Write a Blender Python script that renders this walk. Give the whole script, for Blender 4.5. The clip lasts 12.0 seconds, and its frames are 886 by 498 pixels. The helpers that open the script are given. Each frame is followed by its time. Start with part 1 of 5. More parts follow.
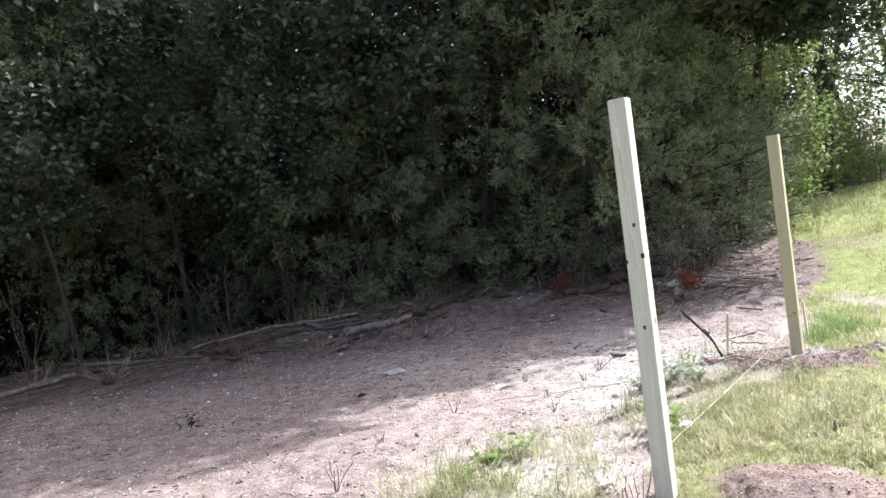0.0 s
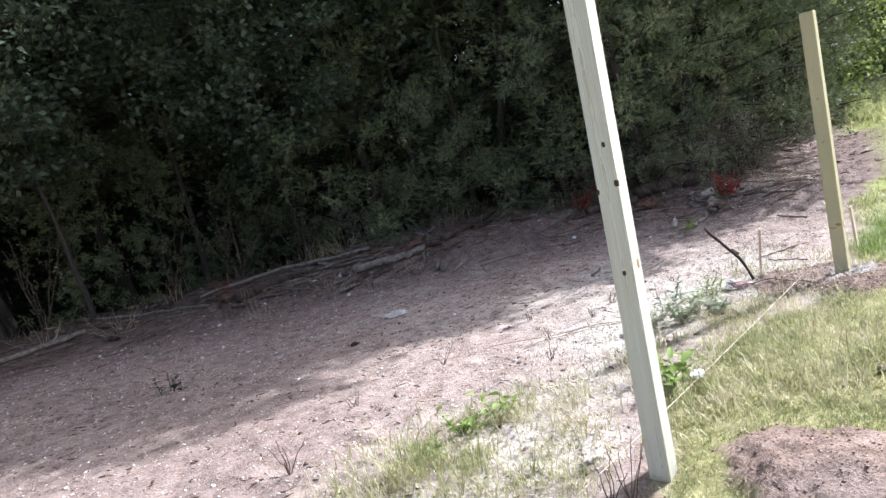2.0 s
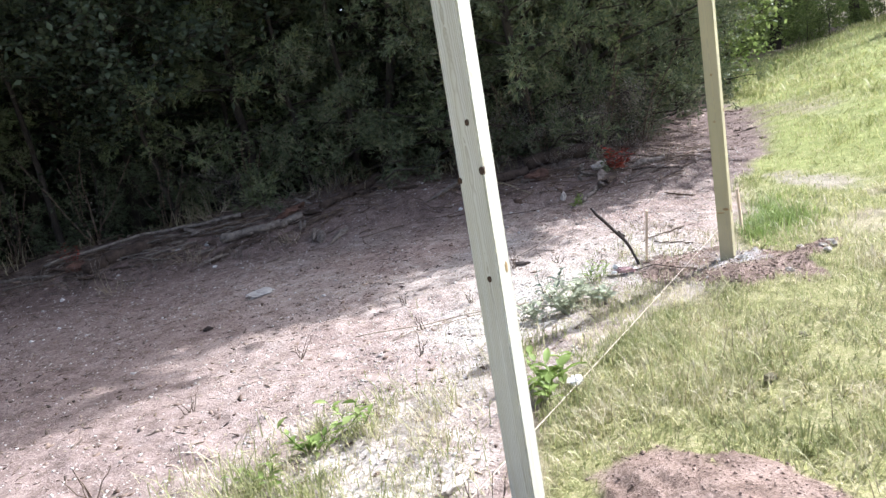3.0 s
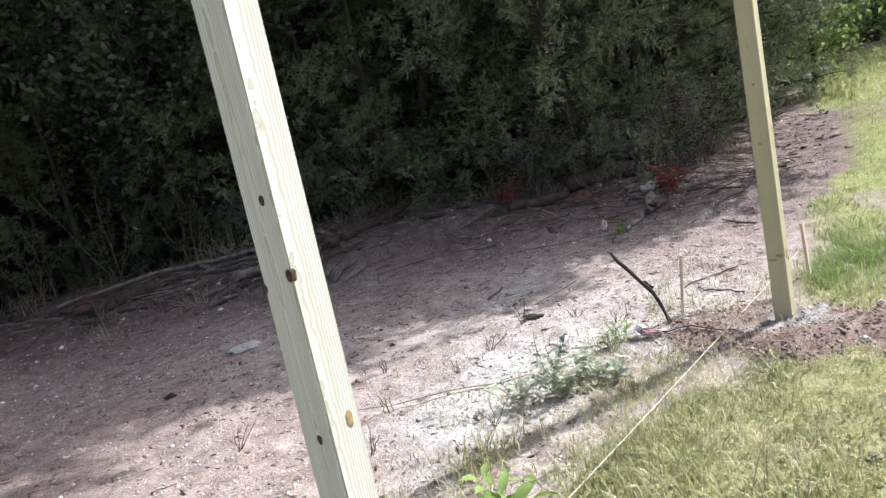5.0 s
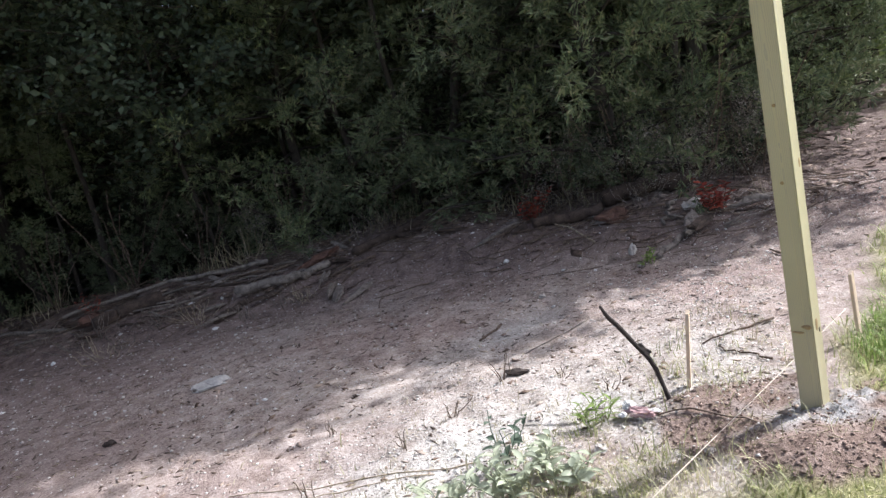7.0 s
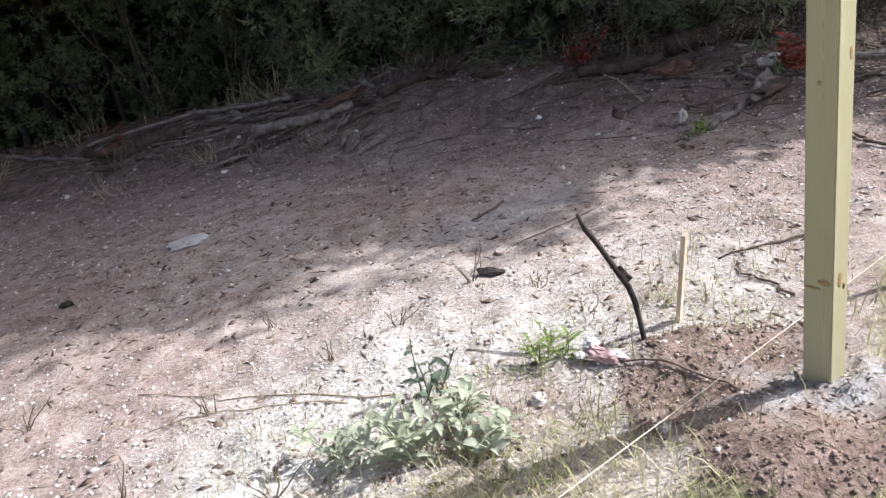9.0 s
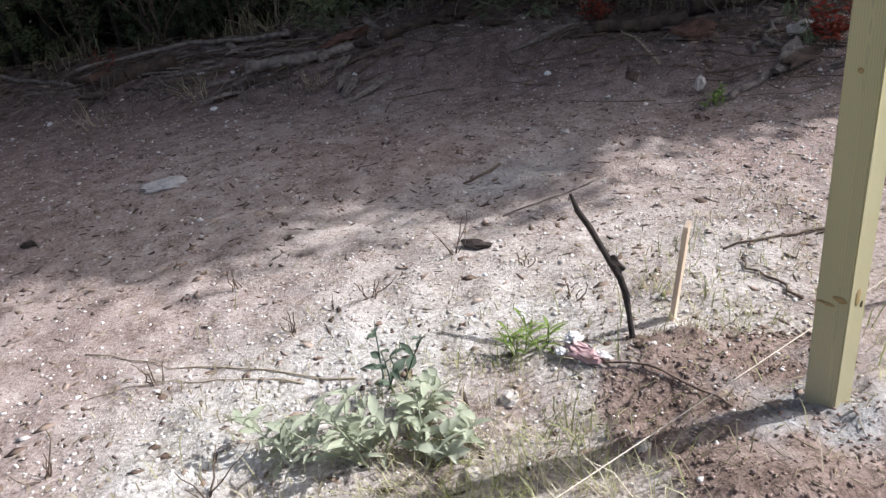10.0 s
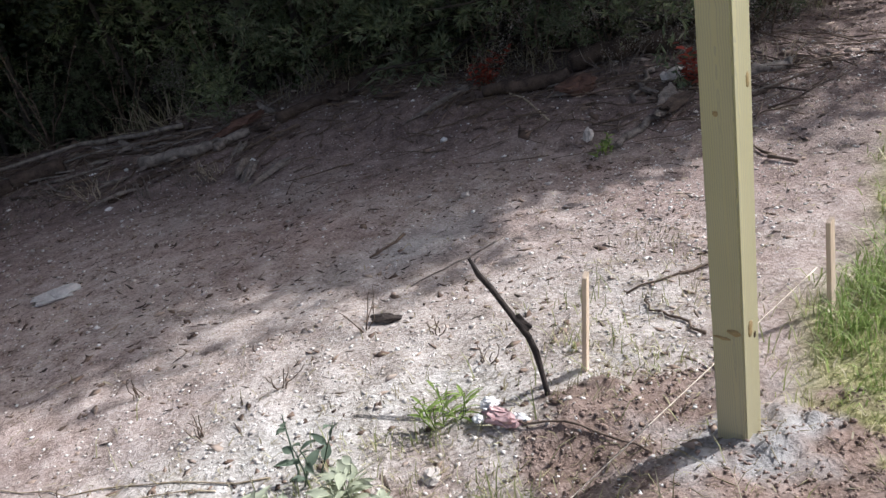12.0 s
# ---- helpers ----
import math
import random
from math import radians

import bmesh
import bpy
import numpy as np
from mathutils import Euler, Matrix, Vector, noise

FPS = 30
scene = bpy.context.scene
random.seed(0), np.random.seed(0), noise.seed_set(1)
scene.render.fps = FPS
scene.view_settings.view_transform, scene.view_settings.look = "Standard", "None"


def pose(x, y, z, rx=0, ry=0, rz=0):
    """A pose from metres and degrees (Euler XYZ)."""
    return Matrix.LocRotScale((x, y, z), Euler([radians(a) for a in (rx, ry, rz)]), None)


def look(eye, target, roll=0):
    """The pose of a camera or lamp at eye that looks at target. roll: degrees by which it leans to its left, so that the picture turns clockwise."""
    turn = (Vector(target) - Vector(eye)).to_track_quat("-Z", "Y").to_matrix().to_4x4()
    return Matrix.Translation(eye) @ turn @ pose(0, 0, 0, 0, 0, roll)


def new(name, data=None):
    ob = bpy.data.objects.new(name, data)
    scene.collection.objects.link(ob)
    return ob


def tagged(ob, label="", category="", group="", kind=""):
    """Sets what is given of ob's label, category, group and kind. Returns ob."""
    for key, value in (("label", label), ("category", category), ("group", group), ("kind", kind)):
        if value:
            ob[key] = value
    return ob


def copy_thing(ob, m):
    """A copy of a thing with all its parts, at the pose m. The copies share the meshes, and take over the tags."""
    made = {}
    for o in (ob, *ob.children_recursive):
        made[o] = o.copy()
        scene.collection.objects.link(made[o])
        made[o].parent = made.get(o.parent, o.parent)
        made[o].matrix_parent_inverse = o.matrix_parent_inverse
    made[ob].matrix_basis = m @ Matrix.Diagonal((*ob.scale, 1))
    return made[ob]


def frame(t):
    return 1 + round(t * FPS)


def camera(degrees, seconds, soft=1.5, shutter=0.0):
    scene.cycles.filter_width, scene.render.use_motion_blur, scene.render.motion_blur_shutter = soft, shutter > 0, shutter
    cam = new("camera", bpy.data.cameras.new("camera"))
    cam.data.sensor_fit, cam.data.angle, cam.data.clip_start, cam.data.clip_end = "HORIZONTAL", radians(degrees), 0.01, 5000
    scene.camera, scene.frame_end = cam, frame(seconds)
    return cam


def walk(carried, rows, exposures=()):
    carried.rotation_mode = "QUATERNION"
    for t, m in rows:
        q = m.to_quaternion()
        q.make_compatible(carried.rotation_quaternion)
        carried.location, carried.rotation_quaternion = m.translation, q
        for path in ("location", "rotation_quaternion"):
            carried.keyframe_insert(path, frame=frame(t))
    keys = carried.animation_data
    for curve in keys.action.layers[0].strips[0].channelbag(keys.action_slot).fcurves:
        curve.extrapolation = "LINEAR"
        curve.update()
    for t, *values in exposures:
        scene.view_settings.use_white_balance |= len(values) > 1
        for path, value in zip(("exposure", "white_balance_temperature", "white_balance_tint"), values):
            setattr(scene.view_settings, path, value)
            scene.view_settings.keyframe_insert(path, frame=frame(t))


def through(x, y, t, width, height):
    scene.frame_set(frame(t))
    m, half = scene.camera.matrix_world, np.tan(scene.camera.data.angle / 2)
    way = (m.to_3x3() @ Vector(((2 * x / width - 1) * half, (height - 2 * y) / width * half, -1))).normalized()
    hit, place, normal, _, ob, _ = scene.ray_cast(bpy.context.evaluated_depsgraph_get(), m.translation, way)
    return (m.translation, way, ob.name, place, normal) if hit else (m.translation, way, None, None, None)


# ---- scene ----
cam = camera(62.7, 12.0)
PATH = [
    (0, (0.152, 0.01, 1.26), (0.997, 1.822, 1.201), -7.4),
    (0.5, (0.27, 0.182, 1.265), (1.243, 1.919, 1.071), -4.9),
    (1, (0.435, 0.335, 1.251), (1.496, 1.988, 0.874), -8.1),
    (1.5, (0.677, 0.333, 1.234), (1.504, 2.135, 0.974), -10.7),
    (2, (0.823, 0.391, 1.25), (1.496, 2.257, 0.992), -12.0),
    (2.5, (0.993, 0.617, 1.256), (1.89, 2.371, 0.91), -8.1),
    (2.7, (1.068, 0.677, 1.257), (1.982, 2.411, 0.861), -9.6),
    (4.3, (1.703, 1.121, 1.253), (2.525, 2.889, 0.806), -8.5),
    (4.5, (1.764, 1.162, 1.255), (2.595, 2.923, 0.799), -9.1),
    (5, (2.031, 1.214, 1.239), (2.722, 3.058, 0.888), -12.0),
    (5.5, (2.182, 1.305, 1.263), (2.706, 3.211, 0.959), -13.1),
    (6, (2.323, 1.545, 1.26), (3.017, 3.368, 0.819), -8.1),
    (6.5, (2.548, 1.601, 1.265), (3.188, 3.445, 0.83), -11.2),
    (6.7, (2.645, 1.593, 1.261), (3.225, 3.476, 0.917), -12.2),
    (8.3, (3.244, 1.95, 1.274), (3.448, 3.869, 0.748), -11.4),
    (8.5, (3.315, 1.97, 1.284), (3.458, 3.865, 0.66), -12.8),
    (9, (3.443, 2.094, 1.265), (3.575, 3.945, 0.52), -11.0),
    (9.5, (3.481, 2.266, 1.264), (3.719, 4.048, 0.388), -5.5),
    (10, (3.561, 2.323, 1.248), (3.649, 4.117, 0.367), -7.7),
    (10.5, (3.603, 2.296, 1.254), (3.519, 4.112, 0.419), -12.9),
    (11, (3.622, 2.335, 1.242), (3.554, 4.134, 0.371), -12.8),
    (11.5, (3.639, 2.346, 1.243), (3.642, 4.163, 0.408), -12.8),
    (12, (3.636, 2.345, 1.243), (3.962, 4.172, 0.496), -11.6),
]
EXPOSURES = [(t, stops, 5850 if t < 3 else 5930 if t < 7 else 6000, 11) for t, stops in ((0, 1.28), (0.5, 1.53), (1, 1.12), (1.5, 0.93), (2, 1.10), (2.5, 1.16), (4.5, 0.95), (5, 0.88), (5.5, 0.88), (6, 0.93), (6.5, 0.82), (8.5, 0.83), (9, 0.75), (9.5, 0.54), (10, 0.44), (10.5, 0.33), (11, 0.4), (11.5, 0.32), (12, 0.35))]
walk(cam, [(t, look(eye, target, roll)) for t, eye, target, roll in PATH], EXPOSURES)

# world and sun
SUN_AZ, SUN_EL = radians(7.0), radians(39.0)      # azimuth from +x towards +y
SUN_DIR = Vector((math.cos(SUN_AZ) * math.cos(SUN_EL), math.sin(SUN_AZ) * math.cos(SUN_EL), math.sin(SUN_EL)))
world = bpy.data.worlds.new("world")
scene.world = world
world.use_nodes = True
wn = world.node_tree
sky = wn.nodes.new("ShaderNodeTexSky")
sky.sky_type, sky.sun_disc = "NISHITA", False
sky.sun_elevation, sky.sun_rotation = SUN_EL, radians(90) - SUN_AZ
sky.dust_density, sky.air_density, sky.ozone_density = 4.0, 0.7, 0.6     # a hazy, pale sky
haze = wn.nodes.new("ShaderNodeHueSaturation")
haze.inputs["Saturation"].default_value = 0.68
wn.links.new(sky.outputs[0], haze.inputs["Color"])
wn.links.new(haze.outputs[0], wn.nodes["Background"].inputs[0])
wn.nodes["Background"].inputs[1].default_value = 0.15
sun = new("sun", bpy.data.lights.new("sun", "SUN"))
sun.data.energy, sun.data.angle, sun.data.color = 4.4, radians(0.55), (1.0, 0.98, 0.955)
sun.matrix_world = look(SUN_DIR * 60, (0, 0, 0))


# ---- numbers: noise, ground height, zones ----
def hash2(ix, iy, seed):
    h = (ix.astype(np.int64) * 374761393 + iy.astype(np.int64) * 668265263 + seed * 974634777) & 0x7fffffff
    h = ((h ^ (h >> 13)) * 1274126177) & 0x7fffffff
    return ((h ^ (h >> 16)) & 0xffff) / 65535.0


def vnoise(x, y, seed=0):
    x, y = np.asarray(x, float), np.asarray(y, float)
    ix, iy = np.floor(x), np.floor(y)
    fx, fy = x - ix, y - iy
    ux, uy = fx * fx * (3 - 2 * fx), fy * fy * (3 - 2 * fy)
    a, b = hash2(ix, iy, seed), hash2(ix + 1, iy, seed)
    c, d = hash2(ix, iy + 1, seed), hash2(ix + 1, iy + 1, seed)
    return (a * (1 - ux) + b * ux) * (1 - uy) + (c * (1 - ux) + d * ux) * uy - 0.5


def fbm(x, y, seed=0, octaves=4):
    t, amp, f = 0, 1.0, 1.0
    for k in range(octaves):
        t = t + amp * vnoise(x * f, y * f, seed + 17 * k)
        amp, f = amp * 0.5, f * 2.03
    return t


def smooth(a, b, v):
    t = np.clip((v - a) / (b - a), 0, 1)
    return t * t * (3 - 2 * t)


TREE_X = [-40, -6, -0.5, 1.4, 3.2, 4.2, 5.2, 6.1, 7.0, 8.2, 11, 15, 19, 30, 60, 120]
TREE_Y = [10, 9.7, 9.9, 9.4, 8.85, 8.5, 7.7, 6.75, 6.5, 7.5, 9.7, 12.2, 14.2, 19, 24, 30]
LAWN_X = [-60, -3, 0, 1.4, 2.1, 2.45, 2.8, 3.6, 4.1, 4.55, 4.75, 4.96, 5.5, 6.2, 7.2, 8.1, 9.0, 10, 11, 14, 20, 120]
LAWN_Y = [0.0, 0.9, 1.6, 2.18, 2.48, 2.78, 3.08, 3.42, 3.35, 3.5, 3.85, 4.06, 4.45, 5.0, 5.5, 6.2, 6.9, 7.9, 9.2, 11.6, 14.5, 30]


def tree_line(x):
    return np.interp(x, TREE_X, TREE_Y)


def lawn_edge(x):
    return np.interp(x, LAWN_X, LAWN_Y)


def bell(x, y, cx, cy, rx, ry, turn=0.0):
    c, s = math.cos(turn), math.sin(turn)
    u, v = ((x - cx) * c + (y - cy) * s) / rx, (-(x - cx) * s + (y - cy) * c) / ry
    return np.exp(-(u * u + v * v))


def diggings(x, y):
    """Where earth was dug out round the posts, 0 to 1."""
    m = np.maximum(1.3 * bell(x, y, 2.55, 2.05, 0.30, 0.44, 0.25), 1.25 * bell(x, y, 4.38, 3.55, 0.42, 0.50, 0.5))
    m = np.maximum(m, 1.0 * bell(x, y, 4.7, 3.32, 0.42, 0.14, 0.1))
    m = np.maximum(m, 0.9 * bell(x, y, 1.95, 2.4, 0.22, 0.16, 0.3))
    return smooth(0.45, 0.65, m + 0.42 * fbm(x * 6, y * 6, 5, 4))


def bare_strip(x, y):
    """Worn strips across the lawn, 0 to 1."""
    m = np.maximum(bell(x, y, 6.42, 4.50, 0.80, 0.27, 1.3), 1.1 * bell(x, y, 9.5, 6.75, 1.15, 0.40, 1.15))
    return smooth(0.42, 0.80, m + 0.5 * fbm(x * 5, y * 5, 61, 4))


def heap(x, y):
    h = 0.06 * bell(x, y, 2.56, 2.06, 0.22, 0.36, 0.25) + 0.075 * bell(x, y, 4.24, 3.38, 0.26, 0.16, 0.3)
    h += 0.05 * bell(x, y, 4.18, 3.90, 0.20, 0.11, -0.2) + 0.05 * bell(x, y, 4.66, 3.30, 0.30, 0.10)
    h -= 0.04 * bell(x, y, 4.42, 3.76, 0.14, 0.07, 0.4) + 0.03 * bell(x, y, 2.0, 2.42, 0.15, 0.08, 0.3)
    return h


def coarse(x, y):
    s = 0.94 * x + 0.34 * y
    hill = 0.107 * np.log1p(np.exp(np.clip((s - 7.3) * 1.4, -40, 40))) / 1.4
    hill = 2.2 * (1 - np.exp(-hill / 2.2))
    inside = y - tree_line(x)
    hill = hill * (0.6 + 0.4 * smooth(0, 3.5, -inside))
    berm = 0.27 * smooth(-1.75, -0.35, inside) * np.interp(x, [-4, 0, 1.5, 3.6, 4.6, 5.4, 6.3, 8], [0.2, 0.35, 0.6, 1.05, 1.1, 0.65, 0.5, 0]) + 0.10 * smooth(-0.5, 0.8, inside)
    berm = berm - 0.55 * smooth(0.15, 1.7, inside) * (1 - smooth(3.6, 5.6, x)) * smooth(-9, -5, x)
    near = np.exp(-((x - 3) ** 2 + (y - 4) ** 2) / 120)
    return hill + berm + 0.03 + 0.10 * vnoise(x * 0.35, y * 0.35, 3) * (1 - near) - 0.065 * bell(x, y, 2.1, 2.4, 0.6, 0.5)


def height(x, y):
    x, y = np.asarray(x, float), np.asarray(y, float)
    d = diggings(x, y)
    lawn = smooth(-0.15, 0.15, lawn_edge(x) - y)
    rough = 0.030 * fbm(x * 1.7, y * 1.7, 1, 3) + (0.015 - 0.004 * lawn) * fbm(x * 9, y * 9, 2, 3)
    crumb = 0.35 + 0.9 * smooth(0.0, 0.3, fbm(x * 3.1, y * 3.1, 14, 2))
    clods = d * crumb * (0.042 * np.abs(fbm(x * 24, y * 24, 8, 3)) + 0.034 * np.maximum(fbm(x * 9, y * 9, 9, 3), -0.1))
    return coarse(x, y) + heap(x, y) + rough + clods


def ground(x, y):
    return float(height(x, y))


# ---- materials ----
def material(name, rough=0.8, spec=0.3, metal=0.0):
    m = bpy.data.materials.new(name)
    m.use_nodes = True
    bsdf = m.node_tree.nodes["Principled BSDF"]
    bsdf.inputs["Roughness"].default_value = rough
    bsdf.inputs["Specular IOR Level"].default_value = spec
    bsdf.inputs["Metallic"].default_value = metal
    return m, m.node_tree, bsdf


def node(nt, kind, **values):
    n = nt.nodes.new(kind)
    for k, v in values.items():
        n.inputs[k.replace("_", " ")].default_value = v
    return n


def ramp(nt, source, stops):
    r = nt.nodes.new("ShaderNodeValToRGB")
    e = r.color_ramp.elements
    while len(e) < len(stops):
        e.new(0.5)
    for k, (p, c) in enumerate(stops):
        e[k].position, e[k].color = p, (*c, 1)
    nt.links.new(source, r.inputs[0])
    return r.outputs[0]


def mix(nt, fac, a, b, how="MIX"):
    n = nt.nodes.new("ShaderNodeMix")
    n.data_type, n.blend_type = "RGBA", how
    for slot, v in ((0, fac), (6, a), (7, b)):
        if isinstance(v, bpy.types.NodeSocket):
            nt.links.new(v, n.inputs[slot])
        else:
            n.inputs[slot].default_value = v if slot == 0 else (*v, 1)
    return n.outputs[2]


def calc(nt, how, a, b=0.0, clamp=False):
    n = nt.nodes.new("ShaderNodeMath")
    n.operation, n.use_clamp = how, clamp
    for k, v in enumerate((a, b)):
        if isinstance(v, bpy.types.NodeSocket):
            nt.links.new(v, n.inputs[k])
        else:
            n.inputs[k].default_value = v
    return n.outputs[0]


def noise_tex(nt, scale, detail=4.0, rough=0.6, stretch=None, coord="Object"):
    tc = nt.nodes.new("ShaderNodeTexCoord")
    out = tc.outputs[coord]
    if stretch:
        mp = nt.nodes.new("ShaderNodeMapping")
        mp.inputs["Scale"].default_value = stretch
        nt.links.new(out, mp.inputs[0])
        out = mp.outputs[0]
    n = node(nt, "ShaderNodeTexNoise", Scale=scale, Detail=detail, Roughness=rough)
    nt.links.new(out, n.inputs["Vector"])
    return n.outputs["Fac"]


def bump(nt, bsdf, source, strength=0.4, distance=0.01):
    b = node(nt, "ShaderNodeBump", Strength=strength, Distance=distance)
    nt.links.new(source, b.inputs["Height"])
    nt.links.new(b.outputs[0], bsdf.inputs["Normal"])


def island(nt):
    return nt.nodes.new("ShaderNodeNewGeometry").outputs["Random Per Island"]


def plain(name, dark, light, scale=8.0, rough=0.8, stretch=None, relief=0.4, deep=0.004, spec=0.3, metal=0.0):
    """A surface whose colour runs between two tones in coarse stains and fine grain."""
    m, nt, bsdf = material(name, rough, spec, metal)
    a = noise_tex(nt, scale, 5, 0.65, stretch)
    b = noise_tex(nt, scale * 6, 3, 0.6, stretch)
    f = calc(nt, "ADD", calc(nt, "MULTIPLY", a, 0.65), calc(nt, "MULTIPLY", b, 0.35))
    nt.links.new(ramp(nt, f, [(0.34, dark), (0.66, light)]), bsdf.inputs["Base Color"])
    bump(nt, bsdf, f, relief, deep)
    return m


def leafy(name, tones, through=0.3, rough=0.55, spec=0.25, drift=None, patch=1.1):
    """Leaves: a tone for each leaf, light passing through."""
    m, nt, bsdf = material(name, rough, spec)
    n = noise_tex(nt, 3.0, 2)
    f = calc(nt, "ADD", calc(nt, "MULTIPLY", island(nt), 0.75), calc(nt, "MULTIPLY", calc(nt, "SUBTRACT", n, 0.5), patch), True)
    f = calc(nt, "ADD", f, 0.1, True)
    c = ramp(nt, f, [(k / (len(tones) - 1), t) for k, t in enumerate(tones)])
    if drift:
        who = nt.nodes.new("ShaderNodeObjectInfo").outputs["Random"]
        c = mix(nt, ramp(nt, who, [(0.3, (0, 0, 0)), (0.9, (1, 1, 1))]), c, mix(nt, 1.0, c, drift, "MULTIPLY"))
    nt.links.new(c, bsdf.inputs["Base Color"])
    tr = nt.nodes.new("ShaderNodeBsdfTranslucent")
    nt.links.new(c, tr.inputs[0])
    mx = nt.nodes.new("ShaderNodeMixShader")
    mx.inputs[0].default_value = through
    nt.links.new(bsdf.outputs[0], mx.inputs[1])
    nt.links.new(tr.outputs[0], mx.inputs[2])
    nt.links.new(mx.outputs[0], nt.nodes["Material Output"].inputs[0])
    return m


def earth_material():
    m, nt, bsdf = material("earth", 0.95, 0.12)

    def zone(n):
        a = nt.nodes.new("ShaderNodeAttribute")
        a.attribute_name = n
        return a.outputs["Fac"]
    big, mid, fine = noise_tex(nt, 0.9, 5, 0.6), noise_tex(nt, 9, 6, 0.7), noise_tex(nt, 70, 4, 0.7)
    grain = calc(nt, "ADD", calc(nt, "MULTIPLY", mid, 0.5), calc(nt, "MULTIPLY", fine, 0.5))
    clay = ramp(nt, grain, [(0.33, (0.11, 0.07, 0.052)), (0.46, (0.285, 0.212, 0.184)), (0.58, (0.44, 0.346, 0.305)), (0.72, (0.60, 0.505, 0.455))])
    sand = ramp(nt, grain, [(0.35, (0.13, 0.10, 0.082)), (0.48, (0.375, 0.305, 0.262)), (0.66, (0.61, 0.54, 0.49))])
    sandy = calc(nt, "MULTIPLY", ramp(nt, big, [(0.40, (0, 0, 0)), (0.60, (1, 1, 1))]), calc(nt, "SUBTRACT", 1.0, zone("ruddy")))
    red = ramp(nt, grain, [(0.33, (0.08, 0.057, 0.047)), (0.46, (0.225, 0.168, 0.146)), (0.58, (0.345, 0.268, 0.238)), (0.74, (0.50, 0.415, 0.378))])
    base = mix(nt, sandy, mix(nt, zone("ruddy"), clay, red), sand)
    chalk = ramp(nt, grain, [(0.36, (0.17, 0.15, 0.12)), (0.47, (0.44, 0.41, 0.36)), (0.60, (0.76, 0.73, 0.68))])
    base = mix(nt, zone("chalk"), base, chalk)
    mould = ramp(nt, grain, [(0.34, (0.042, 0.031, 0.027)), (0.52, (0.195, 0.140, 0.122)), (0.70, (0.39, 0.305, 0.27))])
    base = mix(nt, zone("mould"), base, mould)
    # leaf mould under the trees, near black with the wood's shade in its colour
    shaded_humus = ramp(nt, grain, [(0.36, (0.012, 0.009, 0.007)), (0.55, (0.040, 0.030, 0.023)), (0.72, (0.10, 0.078, 0.06))])
    base = mix(nt, zone("shaded_humus"), base, shaded_humus)
    thatch = ramp(nt, grain, [(0.34, (0.10, 0.11, 0.042)), (0.48, (0.24, 0.235, 0.10)), (0.66, (0.46, 0.41, 0.25))])
    turf = ramp(nt, grain, [(0.34, (0.11, 0.13, 0.04)), (0.48, (0.25, 0.28, 0.09)), (0.68, (0.42, 0.43, 0.18))])
    thatch = mix(nt, zone("lush"), thatch, turf)
    base = mix(nt, zone("lawn"), base, thatch)
    spoil = ramp(nt, grain, [(0.33, (0.055, 0.039, 0.031)), (0.46, (0.19, 0.134, 0.108)), (0.60, (0.34, 0.256, 0.215)), (0.74, (0.50, 0.415, 0.365))])
    base = mix(nt, zone("spoil"), base, spoil)
    dust = ramp(nt, grain, [(0.34, (0.24, 0.232, 0.222)), (0.62, (0.54, 0.525, 0.505))])
    base = mix(nt, zone("dust"), base, dust)
    nt.links.new(base, bsdf.inputs["Base Color"])
    bump(nt, bsdf, grain, 0.9, 0.018)
    return m


def post_material(name, light, dull):
    """Green-tinged treated pine with ring grain running up the post."""
    m, nt, bsdf = material(name, 0.7, 0.25)
    tc = nt.nodes.new("ShaderNodeTexCoord")
    mp = nt.nodes.new("ShaderNodeMapping")
    mp.inputs["Rotation"].default_value = (radians(1.1), radians(-0.8), 0)
    mp.inputs["Location"].default_value = (0.045, 0.02, 0)
    nt.links.new(tc.outputs["Object"], mp.inputs[0])
    w = node(nt, "ShaderNodeTexWave", Scale=62.0, Distortion=4.5, Detail=3.0, Detail_Scale=0.5)
    w.wave_type, w.rings_direction, w.wave_profile = "RINGS", "Z", "SAW"
    nt.links.new(mp.outputs[0], w.inputs["Vector"])
    streak = noise_tex(nt, 60, 3, 0.6, (1, 1, 0.04))
    stain = noise_tex(nt, 3.5, 3, 0.5, (1, 1, 0.35))
    pale = mix(nt, stain, light, dull)
    c = mix(nt, ramp(nt, w.outputs["Fac"], [(0.55, (0, 0, 0)), (0.97, (0.8, 0.8, 0.8))]), pale, (0.36, 0.325, 0.25))
    c = mix(nt, ramp(nt, streak, [(0.35, (0.35, 0.35, 0.35)), (0.6, (0, 0, 0))]), c, (0.46, 0.42, 0.28))
    nt.links.new(c, bsdf.inputs["Base Color"])
    bump(nt, bsdf, calc(nt, "ADD", w.outputs["Fac"], streak), 0.25, 0.002)
    return m


